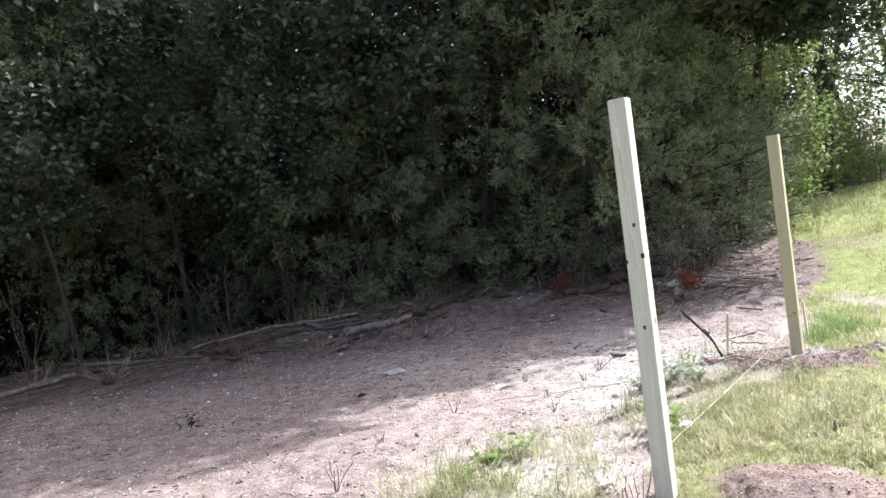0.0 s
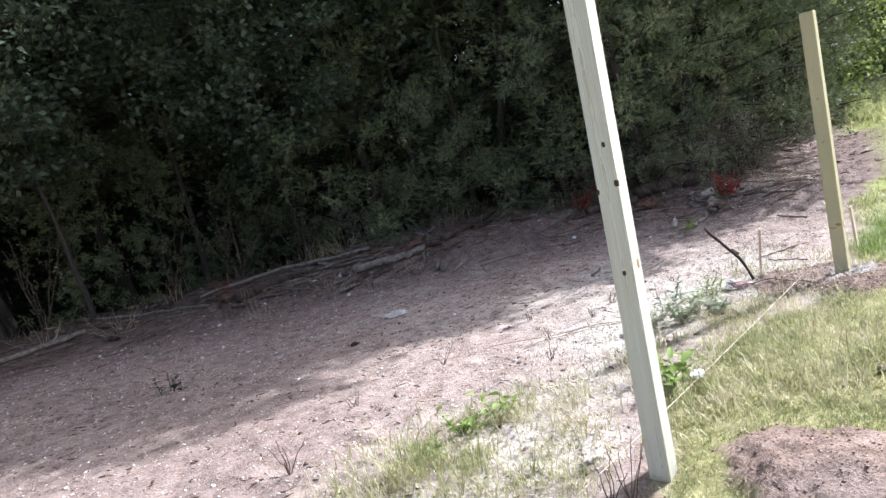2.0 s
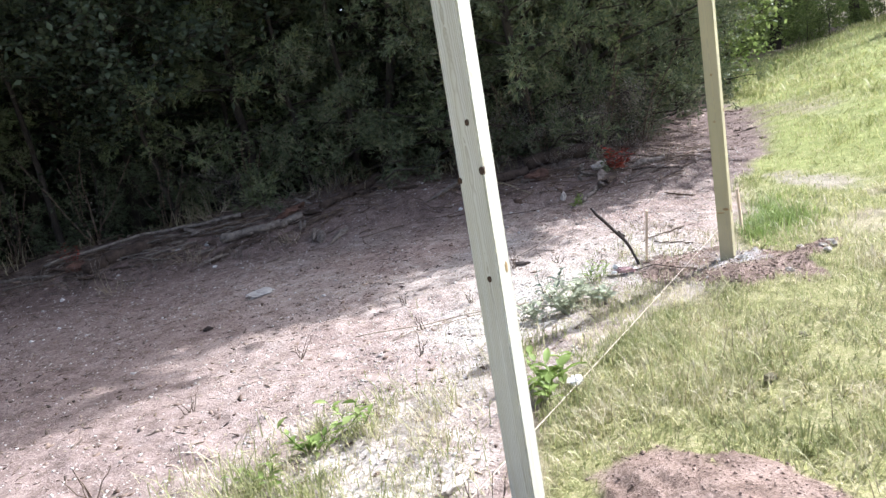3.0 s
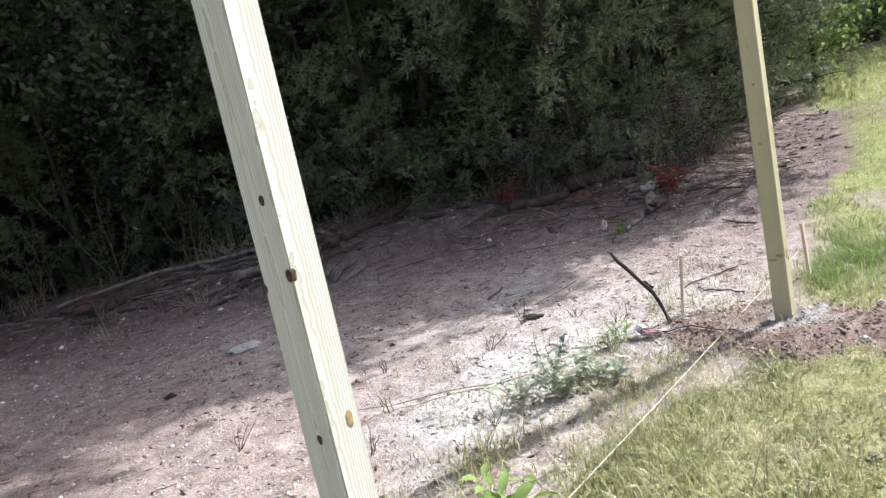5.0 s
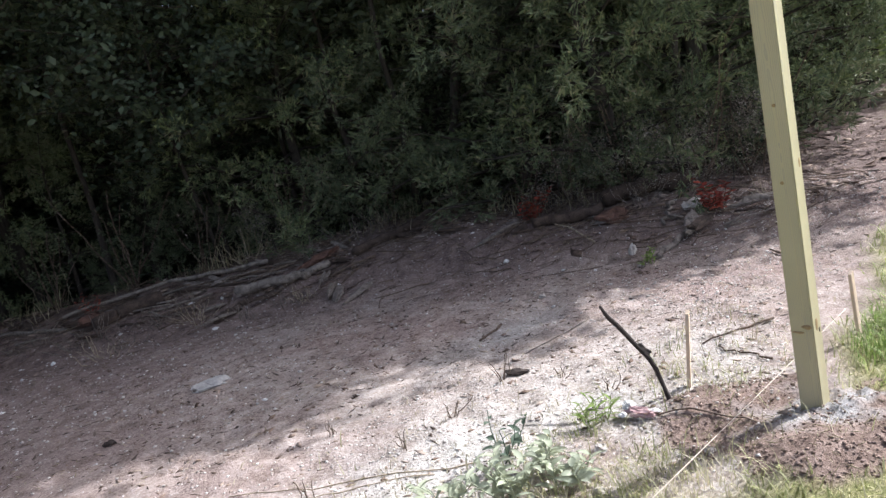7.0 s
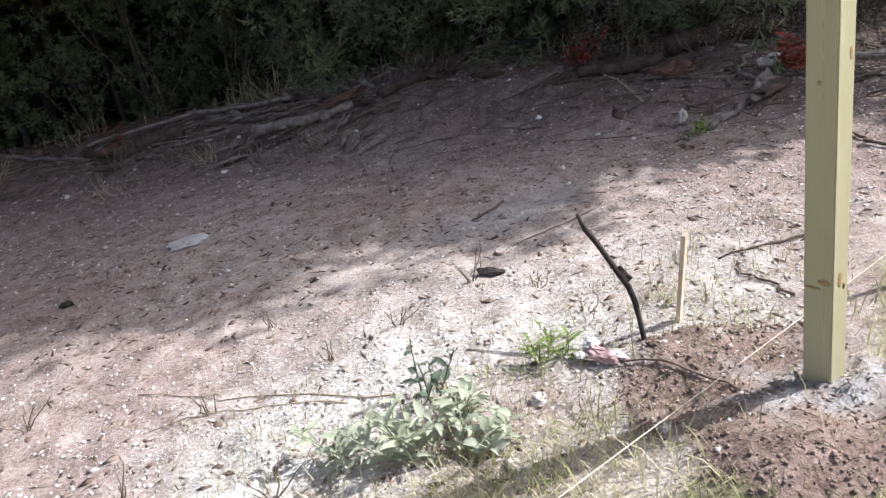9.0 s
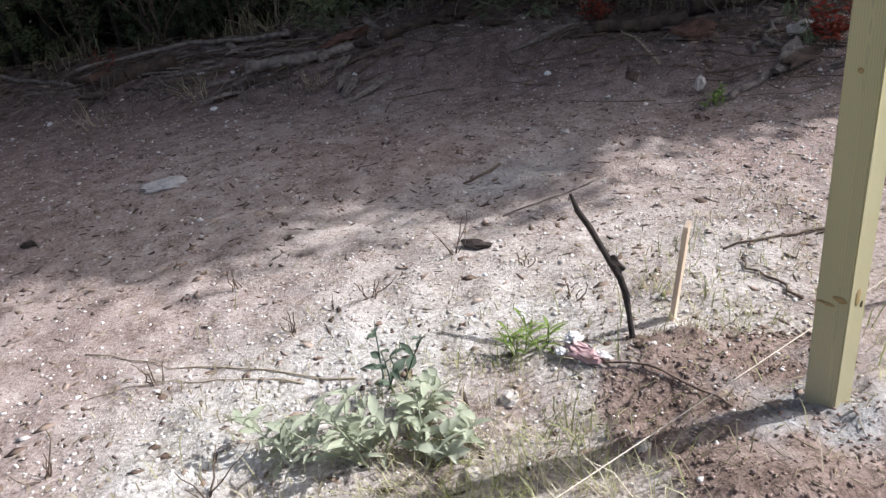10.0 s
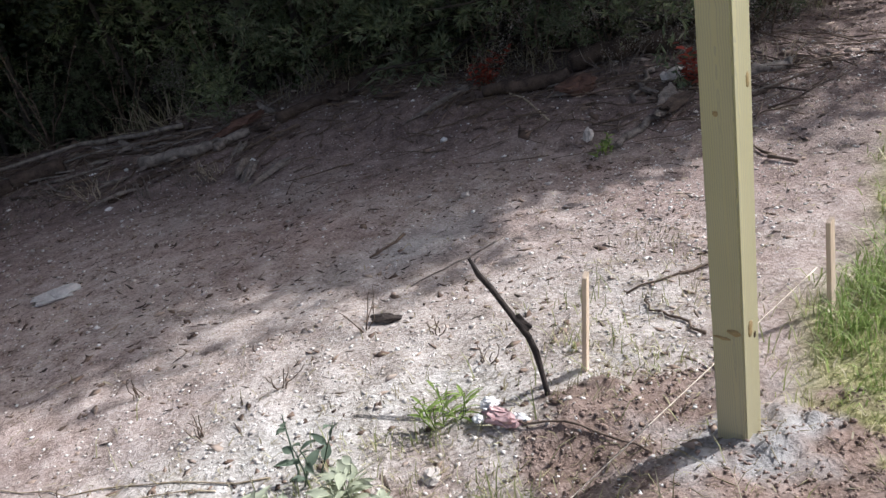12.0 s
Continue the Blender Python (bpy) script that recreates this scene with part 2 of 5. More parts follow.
EARTH = earth_material()
PINE = post_material("treated_pine", (0.72, 0.71, 0.66), (0.55, 0.545, 0.48))
PINE_GREEN = post_material("green_treated_pine", (0.58, 0.52, 0.33), (0.40, 0.355, 0.19))
KNOT = plain("knot_wood", (0.02, 0.012, 0.008), (0.09, 0.05, 0.028), 60, 0.6)
KNOT_PALE = plain("pale_knot_wood", (0.22, 0.14, 0.06), (0.44, 0.32, 0.16), 60, 0.6)
STAKE = plain("raw_stake_wood", (0.52, 0.39, 0.27), (0.78, 0.63, 0.49), 30, 0.8, (1, 1, 0.08))
BARK = plain("tree_bark", (0.022, 0.018, 0.015), (0.095, 0.078, 0.064), 14, 0.95, (1, 1, 0.22), 0.9, 0.02)
CHAR = plain("dark_stick_bark", (0.014, 0.011, 0.010), (0.065, 0.048, 0.04), 40, 0.9, None, 0.8, 0.004)
ROT = plain("rotten_wood", (0.026, 0.018, 0.014), (0.12, 0.085, 0.066), 16, 0.95, None, 0.9, 0.012)
GREYWOOD = plain("weathered_wood", (0.065, 0.052, 0.044), (0.32, 0.27, 0.23), 20, 0.9, None, 0.8, 0.006)
RUST = plain("rusty_rotten_wood", (0.05, 0.026, 0.019), (0.19, 0.105, 0.078), 16, 0.95, None, 0.9, 0.012)
TWIG = plain("twig_bark", (0.05, 0.035, 0.025), (0.22, 0.16, 0.12), 25, 0.9)
STRAW = plain("dead_straw", (0.26, 0.20, 0.13), (0.52, 0.44, 0.32), 20, 0.85)
STRING = plain("mason_string", (0.62, 0.52, 0.42), (0.82, 0.72, 0.60), 200, 0.8)
PALE_ROCK = plain("pale_rock", (0.34, 0.29, 0.25), (0.66, 0.61, 0.56), 22, 0.9, None, 0.7, 0.006)
GREY_ROCK = plain("grey_slab", (0.30, 0.28, 0.265), (0.60, 0.57, 0.54), 18, 0.9, None, 0.7, 0.006)
BAG = plain("bag_paper", (0.78, 0.75, 0.70), (0.88, 0.87, 0.84), 9, 0.8, None, 0.5, 0.006)
INK = plain("bag_ink", (0.03, 0.035, 0.03), (0.07, 0.08, 0.07), 60, 0.7)
STEEL = plain("black_painted_steel", (0.012, 0.013, 0.016), (0.05, 0.05, 0.055), 7, 0.45, None, 0.2, 0.002, 0.5)
CLOTH = plain("red_rag", (0.34, 0.18, 0.18), (0.64, 0.47, 0.45), 40, 0.9)
PAPER = plain("white_scrap", (0.60, 0.58, 0.55), (0.84, 0.82, 0.80), 40, 0.8)
DIRT_CLOD = plain("clod_earth", (0.17, 0.115, 0.09), (0.44, 0.325, 0.27), 45, 0.95, None, 0.9, 0.006)
DARK_CLOD = plain("dark_clod_earth", (0.12, 0.083, 0.066), (0.34, 0.25, 0.205), 60, 0.95, None, 0.9, 0.006)
CEDAR = leafy("cedar_foliage", [(0.056, 0.068, 0.042), (0.125, 0.160, 0.088), (0.200, 0.228, 0.128), (0.26, 0.222, 0.168)], 0.2, drift=(1.4, 1.4, 1.2))
# leaves within the wood, tones lowered to carry some of its shade
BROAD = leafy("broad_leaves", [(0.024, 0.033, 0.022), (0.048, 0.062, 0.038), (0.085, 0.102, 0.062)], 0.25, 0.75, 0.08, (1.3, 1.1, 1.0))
PALEOAK = leafy("pale_oak_leaves", [(0.045, 0.065, 0.038), (0.085, 0.112, 0.070), (0.15, 0.175, 0.125)], 0.25, 0.55, 0.3)
# far leaves: backlight and glare raised into the tones
BRIGHT = leafy("sunlit_tone_leaves", [(0.10, 0.14, 0.04), (0.19, 0.25, 0.075), (0.32, 0.36, 0.14)], 0.55)
REDLEAF = leafy("red_leaves", [(0.16, 0.028, 0.02), (0.36, 0.065, 0.042), (0.48, 0.15, 0.09)], 0.3)
SILVER = leafy("silvery_leaves", [(0.25, 0.28, 0.185), (0.44, 0.465, 0.335), (0.64, 0.645, 0.52)], 0.25, 0.75)
SILVER_DARK = leafy("hanging_leaves", [(0.06, 0.09, 0.06), (0.13, 0.17, 0.12), (0.30, 0.34, 0.24)], 0.3, 0.6)
WEED = leafy("weed_leaves", [(0.15, 0.23, 0.055), (0.27, 0.36, 0.10), (0.42, 0.47, 0.20)], 0.4)
LEAFCLUMP = leafy("dead_leaf_clump", [(0.07, 0.06, 0.035), (0.16, 0.14, 0.085), (0.28, 0.25, 0.16)], 0.1, 0.8)
GRASS = leafy("lawn_blades", [(0.19, 0.21, 0.085), (0.34, 0.36, 0.155), (0.47, 0.46, 0.24), (0.58, 0.53, 0.34), (0.67, 0.60, 0.46)], 0.4, patch=2.3)
TURF = leafy("turf_blades", [(0.20, 0.22, 0.075), (0.35, 0.37, 0.14), (0.49, 0.475, 0.22), (0.60, 0.55, 0.33)], 0.42, patch=1.9)
DRYGRASS = leafy("dry_blades", [(0.16, 0.14, 0.075), (0.34, 0.29, 0.17), (0.52, 0.46, 0.32)], 0.3)
WITHER = leafy("withered_leaves", [(0.10, 0.085, 0.07), (0.26, 0.22, 0.18), (0.50, 0.46, 0.41)], 0.2, 0.7)
LITTER = leafy("fallen_leaves", [(0.06, 0.04, 0.03), (0.17, 0.115, 0.085), (0.32, 0.235, 0.18), (0.52, 0.43, 0.36)], 0.1, 0.9)
CHIPS = leafy("bark_chips", [(0.04, 0.03, 0.024), (0.12, 0.09, 0.07), (0.26, 0.20, 0.17)], 0.0, 0.95)
STONES = leafy("gravel_bits", [(0.36, 0.31, 0.27), (0.60, 0.54, 0.49), (0.86, 0.84, 0.80)], 0.0, 0.9)


# ---- building helpers ----
def mesh_of(name, verts, faces, mat, flat=True):
    """A mesh from arrays of places and of equal-sided faces."""
    verts, faces = np.asarray(verts, np.float32), np.asarray(faces, np.int32)
    me = bpy.data.meshes.new(name)
    n, k = faces.shape
    me.vertices.add(len(verts))
    me.vertices.foreach_set("co", verts.ravel())
    me.loops.add(n * k)
    me.loops.foreach_set("vertex_index", faces.ravel())
    me.polygons.add(n)
    me.polygons.foreach_set("loop_start", np.arange(0, n * k, k, dtype=np.int32))
    if not flat:
        me.polygons.foreach_set("use_smooth", np.ones(n, bool))
    me.update(calc_edges=True)
    me.materials.append(mat)
    return me


def bm_mesh(name, bm, mat, soft=False):
    me = bpy.data.meshes.new(name)
    bm.normal_update()
    bm.to_mesh(me)
    bm.free()
    if soft:
        me.polygons.foreach_set("use_smooth", np.ones(len(me.polygons), bool))
    me.materials.append(mat)
    return me


def part(name, me, parent, label=""):
    """A mesh as one part under a thing or a part."""
    ob = new(name, me)
    ob.parent = parent
    return tagged(ob, label)


def box_bm(sx, sy, sz, bevel=0.0, at=(0, 0, 0), cuts=0):
    bm = bmesh.new()
    bmesh.ops.create_cube(bm, size=1)
    bmesh.ops.scale(bm, vec=(sx, sy, sz), verts=bm.verts)
    bmesh.ops.translate(bm, vec=at, verts=bm.verts)
    if bevel:
        bmesh.ops.bevel(bm, geom=bm.edges[:], offset=bevel, segments=2, affect="EDGES")
    if cuts:
        bmesh.ops.subdivide_edges(bm, edges=bm.edges[:], cuts=cuts, use_grid_fill=True)
    return bm


def tube_arrays(points, radii, sides=7, wobble=0.0, seed=0):
    """A round limb along points; its radius changes and its skin is uneven."""
    rng = np.random.default_rng(seed)
    p = np.asarray(points, float)
    r = np.asarray(radii, float)
    t = np.gradient(p, axis=0)
    t /= np.linalg.norm(t, axis=1)[:, None] + 1e-9
    ref = np.array([0.31, 0.17, 0.93]) if abs(t[:, 2]).mean() < 0.8 else np.array([0.95, 0.2, 0.1])
    u = np.cross(t, ref)
    u /= np.linalg.norm(u, axis=1)[:, None]
    v = np.cross(t, u)
    a = np.arange(sides) * 2 * np.pi / sides
    rr = r[:, None] * (1 + wobble * (rng.random((len(p), sides)) - 0.5) * 2)
    ring = p[:, None] + rr[..., None] * (np.cos(a)[None, :, None] * u[:, None] + np.sin(a)[None, :, None] * v[:, None])
    verts = np.concatenate([ring.reshape(-1, 3), p[:1], p[-1:]])
    faces, n = [], len(p)
    for i in range(n - 1):
        for j in range(sides):
            k = (j + 1) % sides
            faces.append((i * sides + j, i * sides + k, (i + 1) * sides + k))
            faces.append((i * sides + j, (i + 1) * sides + k, (i + 1) * sides + j))
    for j in range(sides):
        k = (j + 1) % sides
        faces.append((n * sides, k, j))
        faces.append((n * sides + 1, (n - 1) * sides + j, (n - 1) * sides + k))
    return verts, np.array(faces)


def join_arrays(bits):
    v, f, o = [], [], 0
    for a, b in bits:
        v.append(a)
        f.append(b + o)
        o += len(a)
    return np.concatenate(v), np.concatenate(f)


def bent(a, b, n, sway, seed):
    """A line from a to b that wanders by sway."""
    rng = np.random.default_rng(seed)
    a, b = np.asarray(a, float), np.asarray(b, float)
    s = np.linspace(0, 1, n)[:, None]
    w = np.cumsum(rng.normal(0, 1, (n, 3)), axis=0)
    w = w - w[:1] - s * (w[-1:] - w[:1])
    return a + (b - a) * s + w * sway


def drape(points, lift):
    """Lays a line of places on the ground, lifted."""
    p = np.array(points, float)
    p[:, 2] = height(p[:, 0], p[:, 1]) + lift
    return p


def blades(x, y, z, length, width, lean, rng, droop=0.5):
    """Grass blades, three triangles each, at the places given."""
    n = len(x)
    a = rng.random(n) * 2 * np.pi
    d = np.stack([np.cos(a), np.sin(a), np.zeros(n)], 1)
    s = np.stack([-np.sin(a), np.cos(a), np.zeros(n)], 1) * (width * 0.5)[:, None]
    base = np.stack([x, y, z - 0.004], 1)
    out = lean[:, None]
    mid = base + d * (length * 0.45)[:, None] * out * 0.8 + np.array([0, 0, 1.0]) * (length * 0.55)[:, None]
    tip = base + d * (length * (0.8 + droop * 0.3))[:, None] * out + np.array([0, 0, 1.0]) * (length * (1 - 0.45 * droop * lean))[:, None]
    v = np.stack([base - s, base + s, mid - s * 0.75, mid + s * 0.75, tip], 1).reshape(-1, 3)
    k = (np.arange(n) * 5)[:, None, None]
    f = (k + np.array([[0, 1, 3], [0, 3, 2], [2, 3, 4]])[None]).reshape(-1, 3)
    return v, f


# ---- the ground: one sheet out to the horizon ----
def spaced(lo, hi, step, reach):
    inner = np.arange(lo, hi + step / 2, step)
    out, d, p = [], step, 0.0
    while p < reach:
        d *= 1.17
        p += d
        out.append(p)
    out = np.array(out)
    return np.concatenate([lo - out[::-1], inner, hi + out])


gx, gy = spaced(-0.6, 6.8, 0.023, 900), spaced(0.6, 7.6, 0.023, 900)
GX, GY = np.meshgrid(gx, gy)
gz = height(GX, GY)
nx, ny = len(gx), len(gy)
gi = np.arange(nx * ny).reshape(ny, nx)
gf = np.stack([gi[:-1, :-1], gi[:-1, 1:], gi[1:, 1:], gi[1:, :-1]], -1).reshape(-1, 4)
ground_mesh = mesh_of("ground", np.stack([GX, GY, gz], -1).reshape(-1, 3), gf, EARTH, flat=False)
edge = lawn_edge(GX) - GY + 0.22 * fbm(GX * 2.3, GY * 2.3, 21, 4)
inside = GY - tree_line(GX) + 0.5 * fbm(GX * 1.4, GY * 1.4, 22, 4)
digz = diggings(GX, GY)
zones = {
    "lush": smooth(5.0, 7.5, GX + 1.2 * fbm(GX * 0.8, GY * 0.8, 71, 3)),
    "lawn": smooth(-0.10, 0.16, edge) * (1 - 0.75 * smooth(0.12, 0.3, fbm(GX * 1.1, GY * 1.1, 31, 3)) * smooth(4.6, 6, GX) * (1 - smooth(6.6, 7.6, GX))) * (1 - 0.6 * bare_strip(GX, GY)),
    "chalk": np.clip(np.exp(-((edge + 0.62) / (0.45 + 0.25 * smooth(2.2, 3.2, GX))) ** 2) * (0.62 + 0.9 * fbm(GX * 2.1, GY * 2.1, 24, 4)), 0, 1) * (1 - smooth(4.2, 5.2, GX)),
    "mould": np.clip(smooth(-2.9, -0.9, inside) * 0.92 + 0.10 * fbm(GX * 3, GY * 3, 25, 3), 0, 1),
    # behind the tree line: floor darkened to stand for the shaded hollow
    "shaded_humus": smooth(-0.05, 0.8, inside) * (1 - smooth(5.2, 6.4, GX)) + smooth(1.2, 2.6, inside) * smooth(5.2, 6.4, GX),
    "ruddy": 0.9 * (1 - smooth(0.9, 3.0, GX + 0.8 * fbm(GX * 0.9, GY * 0.9, 81, 3))),
    "spoil": digz,
    "dust": np.clip(1.3 * bell(GX, GY, 4.52, 3.62, 0.19, 0.13, 0.4) + 0.7 * bell(GX, GY, 4.36, 3.74, 0.10, 0.08) + 0.75 * bell(GX, GY, 4.05, 5.45, 0.45, 0.22, 0.3) + 0.25 * bell(GX, GY, 2.4, 1.9, 0.25, 0.3) + 0.35 * bell(GX, GY, 6.42, 4.4, 0.6, 0.25, 1.3) + 1.6 * vnoise(GX * 14, GY * 14, 26) * bell(GX, GY, 4.5, 3.6, 0.4, 0.25) - 0.12, 0, 0.85),
}
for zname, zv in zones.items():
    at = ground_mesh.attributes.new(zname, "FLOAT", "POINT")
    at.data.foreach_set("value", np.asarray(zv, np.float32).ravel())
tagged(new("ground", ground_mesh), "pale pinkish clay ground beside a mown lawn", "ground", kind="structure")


# ---- trees ----
def sprays(points, ways, count, length, width, spread, rng):
    """Feathery cedar sprigs: narrow triangles round each way."""
    n = len(points)
    p, w = np.repeat(points, count, 0), np.repeat(ways, count, 0)
    d = w + rng.normal(0, spread, (n * count, 3))
    d /= np.linalg.norm(d, axis=1)[:, None]
    side = np.cross(d, rng.normal(0, 1, (n * count, 3)))
    side /= np.linalg.norm(side, axis=1)[:, None]
    ln = length * (0.5 + rng.random(n * count))[:, None]
    root = p + w * rng.random(n * count)[:, None] * length * 0.9
    wd = width * (0.6 + 0.8 * rng.random(n * count))[:, None]
    v = np.stack([root, root + d * ln * 0.55 + side * wd, root + d * ln, root + d * ln * 0.55 - side * wd], 1).reshape(-1, 3)
    k = (np.arange(n * count) * 4)[:, None, None]
    return v, (k + np.array([[0, 1, 2], [0, 2, 3]])[None]).reshape(-1, 3)


def leaves(points, size, rng, hang=0.3):
    """Folded, pointed leaves at the places given."""
    n = len(points)
    d = rng.normal(0, 1, (n, 3))
    d[:, 2] = d[:, 2] * 0.5 - hang
    d /= np.linalg.norm(d, axis=1)[:, None]
    s = np.cross(d, rng.normal(0, 1, (n, 3)) + np.array([0, 0, 1.2]))
    s /= np.linalg.norm(s, axis=1)[:, None]
    up = np.cross(s, d)
    ln = size * (0.6 + 0.8 * rng.random(n))[:, None]
    b = points
    v = np.stack([b, b + d * ln * 0.45 + s * ln * 0.30 + up * ln * 0.10, b + d * ln, b + d * ln * 0.45 - s * ln * 0.30 + up * ln * 0.10], 1).reshape(-1, 3)
    k = (np.arange(n) * 4)[:, None, None]
    return v, (k + np.array([[0, 1, 2], [0, 2, 3]])[None]).reshape(-1, 3)


def grow(seed, tall, limbs, reach, low, rise, trunk_r, shape, crook=0.04, uneven=0.6):
    """Trunk and limbs: arrays of wood, and the limb lines."""
    rng = np.random.default_rng(seed)
    n = 9
    trunk = bent((0, 0, -0.25), (rng.normal(0, tall * crook), rng.normal(0, tall * crook), tall), n, tall * 0.012, seed)
    wood = [tube_arrays(trunk, trunk_r * (1 - 0.85 * np.linspace(0, 1, n)) * (1 + 0.5 * np.exp(-np.linspace(0, 1, n) * 14)), 8, 0.12, seed)]
    lines = []
    for k in range(limbs):
        f = low + (1 - low) * (k + rng.random()) / limbs
        f = min(f, 0.97)
        i = f * (n - 1)
        j = int(i)
        root = trunk[j] + (trunk[min(j + 1, n - 1)] - trunk[j]) * (i - j)
        a = rng.random() * 2 * np.pi
        ln = reach * shape((f - low) / (1 - low)) * (1 - uneven * 0.58 + uneven * rng.random())
        tip = root + np.array([math.cos(a) * ln, math.sin(a) * ln, ln * (rise + rng.normal(0, 0.18))])
        line = bent(root, tip, 6, ln * 0.045, seed * 97 + k)
        line[:, 2] -= np.linspace(0, 1, 6) ** 2 * ln * 0.12
        lines.append(line)
        r = max(0.006, trunk_r * 0.30 * (1 - 0.6 * f))
        wood.append(tube_arrays(line, r * np.linspace(1, 0.25, 6), 4, 0.1, seed + k))
    return wood, lines, rng


def along(lines, per_metre, rng, start=0.2, scatter=0.1):
    pts, ways = [], []
    for ln in lines:
        long = np.linalg.norm(np.diff(ln, axis=0), axis=1).sum()
        m = max(3, int(long * per_metre))
        t = start + (1 - start) * np.sqrt(rng.random(m)) if start < 0.5 else start + (1 - start) * rng.random(m)
        i = t * (len(ln) - 1)
        j = np.minimum(i.astype(int), len(ln) - 2)
        q = ln[j] + (ln[j + 1] - ln[j]) * (i - j)[:, None]
        w = ln[j + 1] - ln[j]
        w /= np.linalg.norm(w, axis=1)[:, None] + 1e-9
        side = rng.normal(0, 1, (m, 3))
        pts.append(q + side * scatter * (0.3 + 0.7 * t)[:, None])
        w = w * 0.8 + side * 0.6
        ways.append(w / (np.linalg.norm(w, axis=1)[:, None] + 1e-9))
    return np.concatenate(pts), np.concatenate(ways)


def tree(name, label, wood, crown, bark, foliage, category="tree"):
    root = tagged(new(name), label, category)
    part("trunk", mesh_of("trunk", *join_arrays(wood[:1]), bark, flat=False), root)
    if len(wood) > 1:
        tagged(part("branchwork", mesh_of("branchwork", *join_arrays(wood[1:]), bark, flat=False), root), kind="stuff")
    tagged(part("crown", mesh_of("crown", *crown, foliage), root), kind="stuff")
    return root


def cedar(seed, tall=4.6, reach=1.25, low=0.03, label="dense dark green cedar with foliage down to the ground"):
    """A cedar: limbs that carry rising side shoots, each a tuft of fine sprigs, with gaps between the tufts."""
    wood, lines, rng = grow(seed, tall, 62, reach, low, 0.24, 0.075, lambda f: (0.72 + 0.45 * math.sin(min(1, f * 2.2) * 1.57)) * (1 - f ** 1.6) + 0.10, uneven=0.8)
    shoots = []
    for k, ln in enumerate(lines):
        long = np.linalg.norm(ln[-1] - ln[0])
        for j in range(max(4, int(long * 8))):
            i = (0.25 + 0.75 * rng.random()) * 5
            m = min(int(i), 4)
            q = ln[m] + (ln[m + 1] - ln[m]) * (i - m)
            d = (ln[-1] - ln[0]) / long * 0.7 + rng.normal(0, 0.55, 3) + np.array([0, 0, 0.18])
            tip = q + d / np.linalg.norm(d) * (0.14 + 0.26 * rng.random())
            shoots.append(bent(q, tip, 4, 0.012, seed * 53 + k * 9 + j))
            if j % 3 == 0:
                wood.append(tube_arrays(shoots[-1], 0.0045 * np.linspace(1, 0.4, 4), 3, 0, k))
    p, w = along(shoots, 52, rng, 0.12, 0.026)
    return tree("cedar", label, wood, sprays(p, w, 6, 0.062, 0.0058, 0.42, rng), BARK, CEDAR)


def broadleaf(seed, tall=7.5, reach=2.4, low=0.25, leaf=0.075, foliage=None, label="leafy oak with grey-green leaves at the wood's edge", density=70, trunk_r=0.10):
    wood, lines, rng = grow(seed, tall, 46, reach, low, 0.45, trunk_r, lambda f: 0.45 + 0.75 * math.sin(min(1, f * 1.3) * 2.6))
    more = []
    for k, ln in enumerate(lines):
        for j in (2, 3, 4):
            d = rng.normal(0, 1, 3) * np.array([1, 1, 0.5])
            tip = ln[j] + d / np.linalg.norm(d) * reach * 0.32
            more.append(bent(ln[j], tip, 4, 0.03, seed * 31 + k * 5 + j))
            wood.append(tube_arrays(more[-1], 0.010 * np.linspace(1, 0.3, 4), 3, 0, k))
    p, w = along(lines + more, density, rng, 0.35, 0.12)
    return tree("oak", label, wood, leaves(p, leaf, rng), BARK, foliage or BROAD)


def tall_tree(seed, tall=13.0, reach=3.4, label="tall slender tree with a bare trunk and a high crown", foliage=None, leaf=0.13, low=0.42, density=30, shape=None):
    wood, lines, rng = grow(seed, tall, 40, reach, low, 0.35, 0.15, shape or (lambda f: 0.55 + 0.6 * math.sin(min(1, f + 0.15) * 2.8)))
    more = []
    for k, ln in enumerate(lines):
        for j in (2, 3, 4, 5):
            d = rng.normal(0, 1, 3) * np.array([1, 1, 0.5])
            more.append(bent(ln[j], ln[j] + d / np.linalg.norm(d) * reach * 0.30, 4, 0.05, seed * 37 + k * 5 + j))
            wood.append(tube_arrays(more[-1], 0.012 * np.linspace(1, 0.3, 4), 3, 0, k))
    p, w = along(lines + more, density, rng, 0.3, 0.2)
    return tree("tall_tree", label, wood, leaves(p, leaf, rng), BARK, foliage or BROAD)


def stand(things, spots, seed):
    """Sets the first of each kind and copies of it on their spots: x, y, size."""
    rng = random.Random(seed)
    used = set()
    for x, y, size in spots:
        k = rng.randrange(len(things))
        ob = things[k]
        m = pose(x, y, ground(x, y) - 0.03, rng.uniform(-3, 3), rng.uniform(-3, 3), rng.uniform(0, 360))
        if k in used:
            ob = copy_thing(ob, m)
        else:
            used.add(k)
            ob.matrix_basis = m
        ob.scale = (size * rng.uniform(0.9, 1.1), size * rng.uniform(0.9, 1.1), size * rng.uniform(0.92, 1.1))
    for k, ob in enumerate(things):
        if k not in used:
            for o in (*ob.children_recursive, ob):
                bpy.data.objects.remove(o)


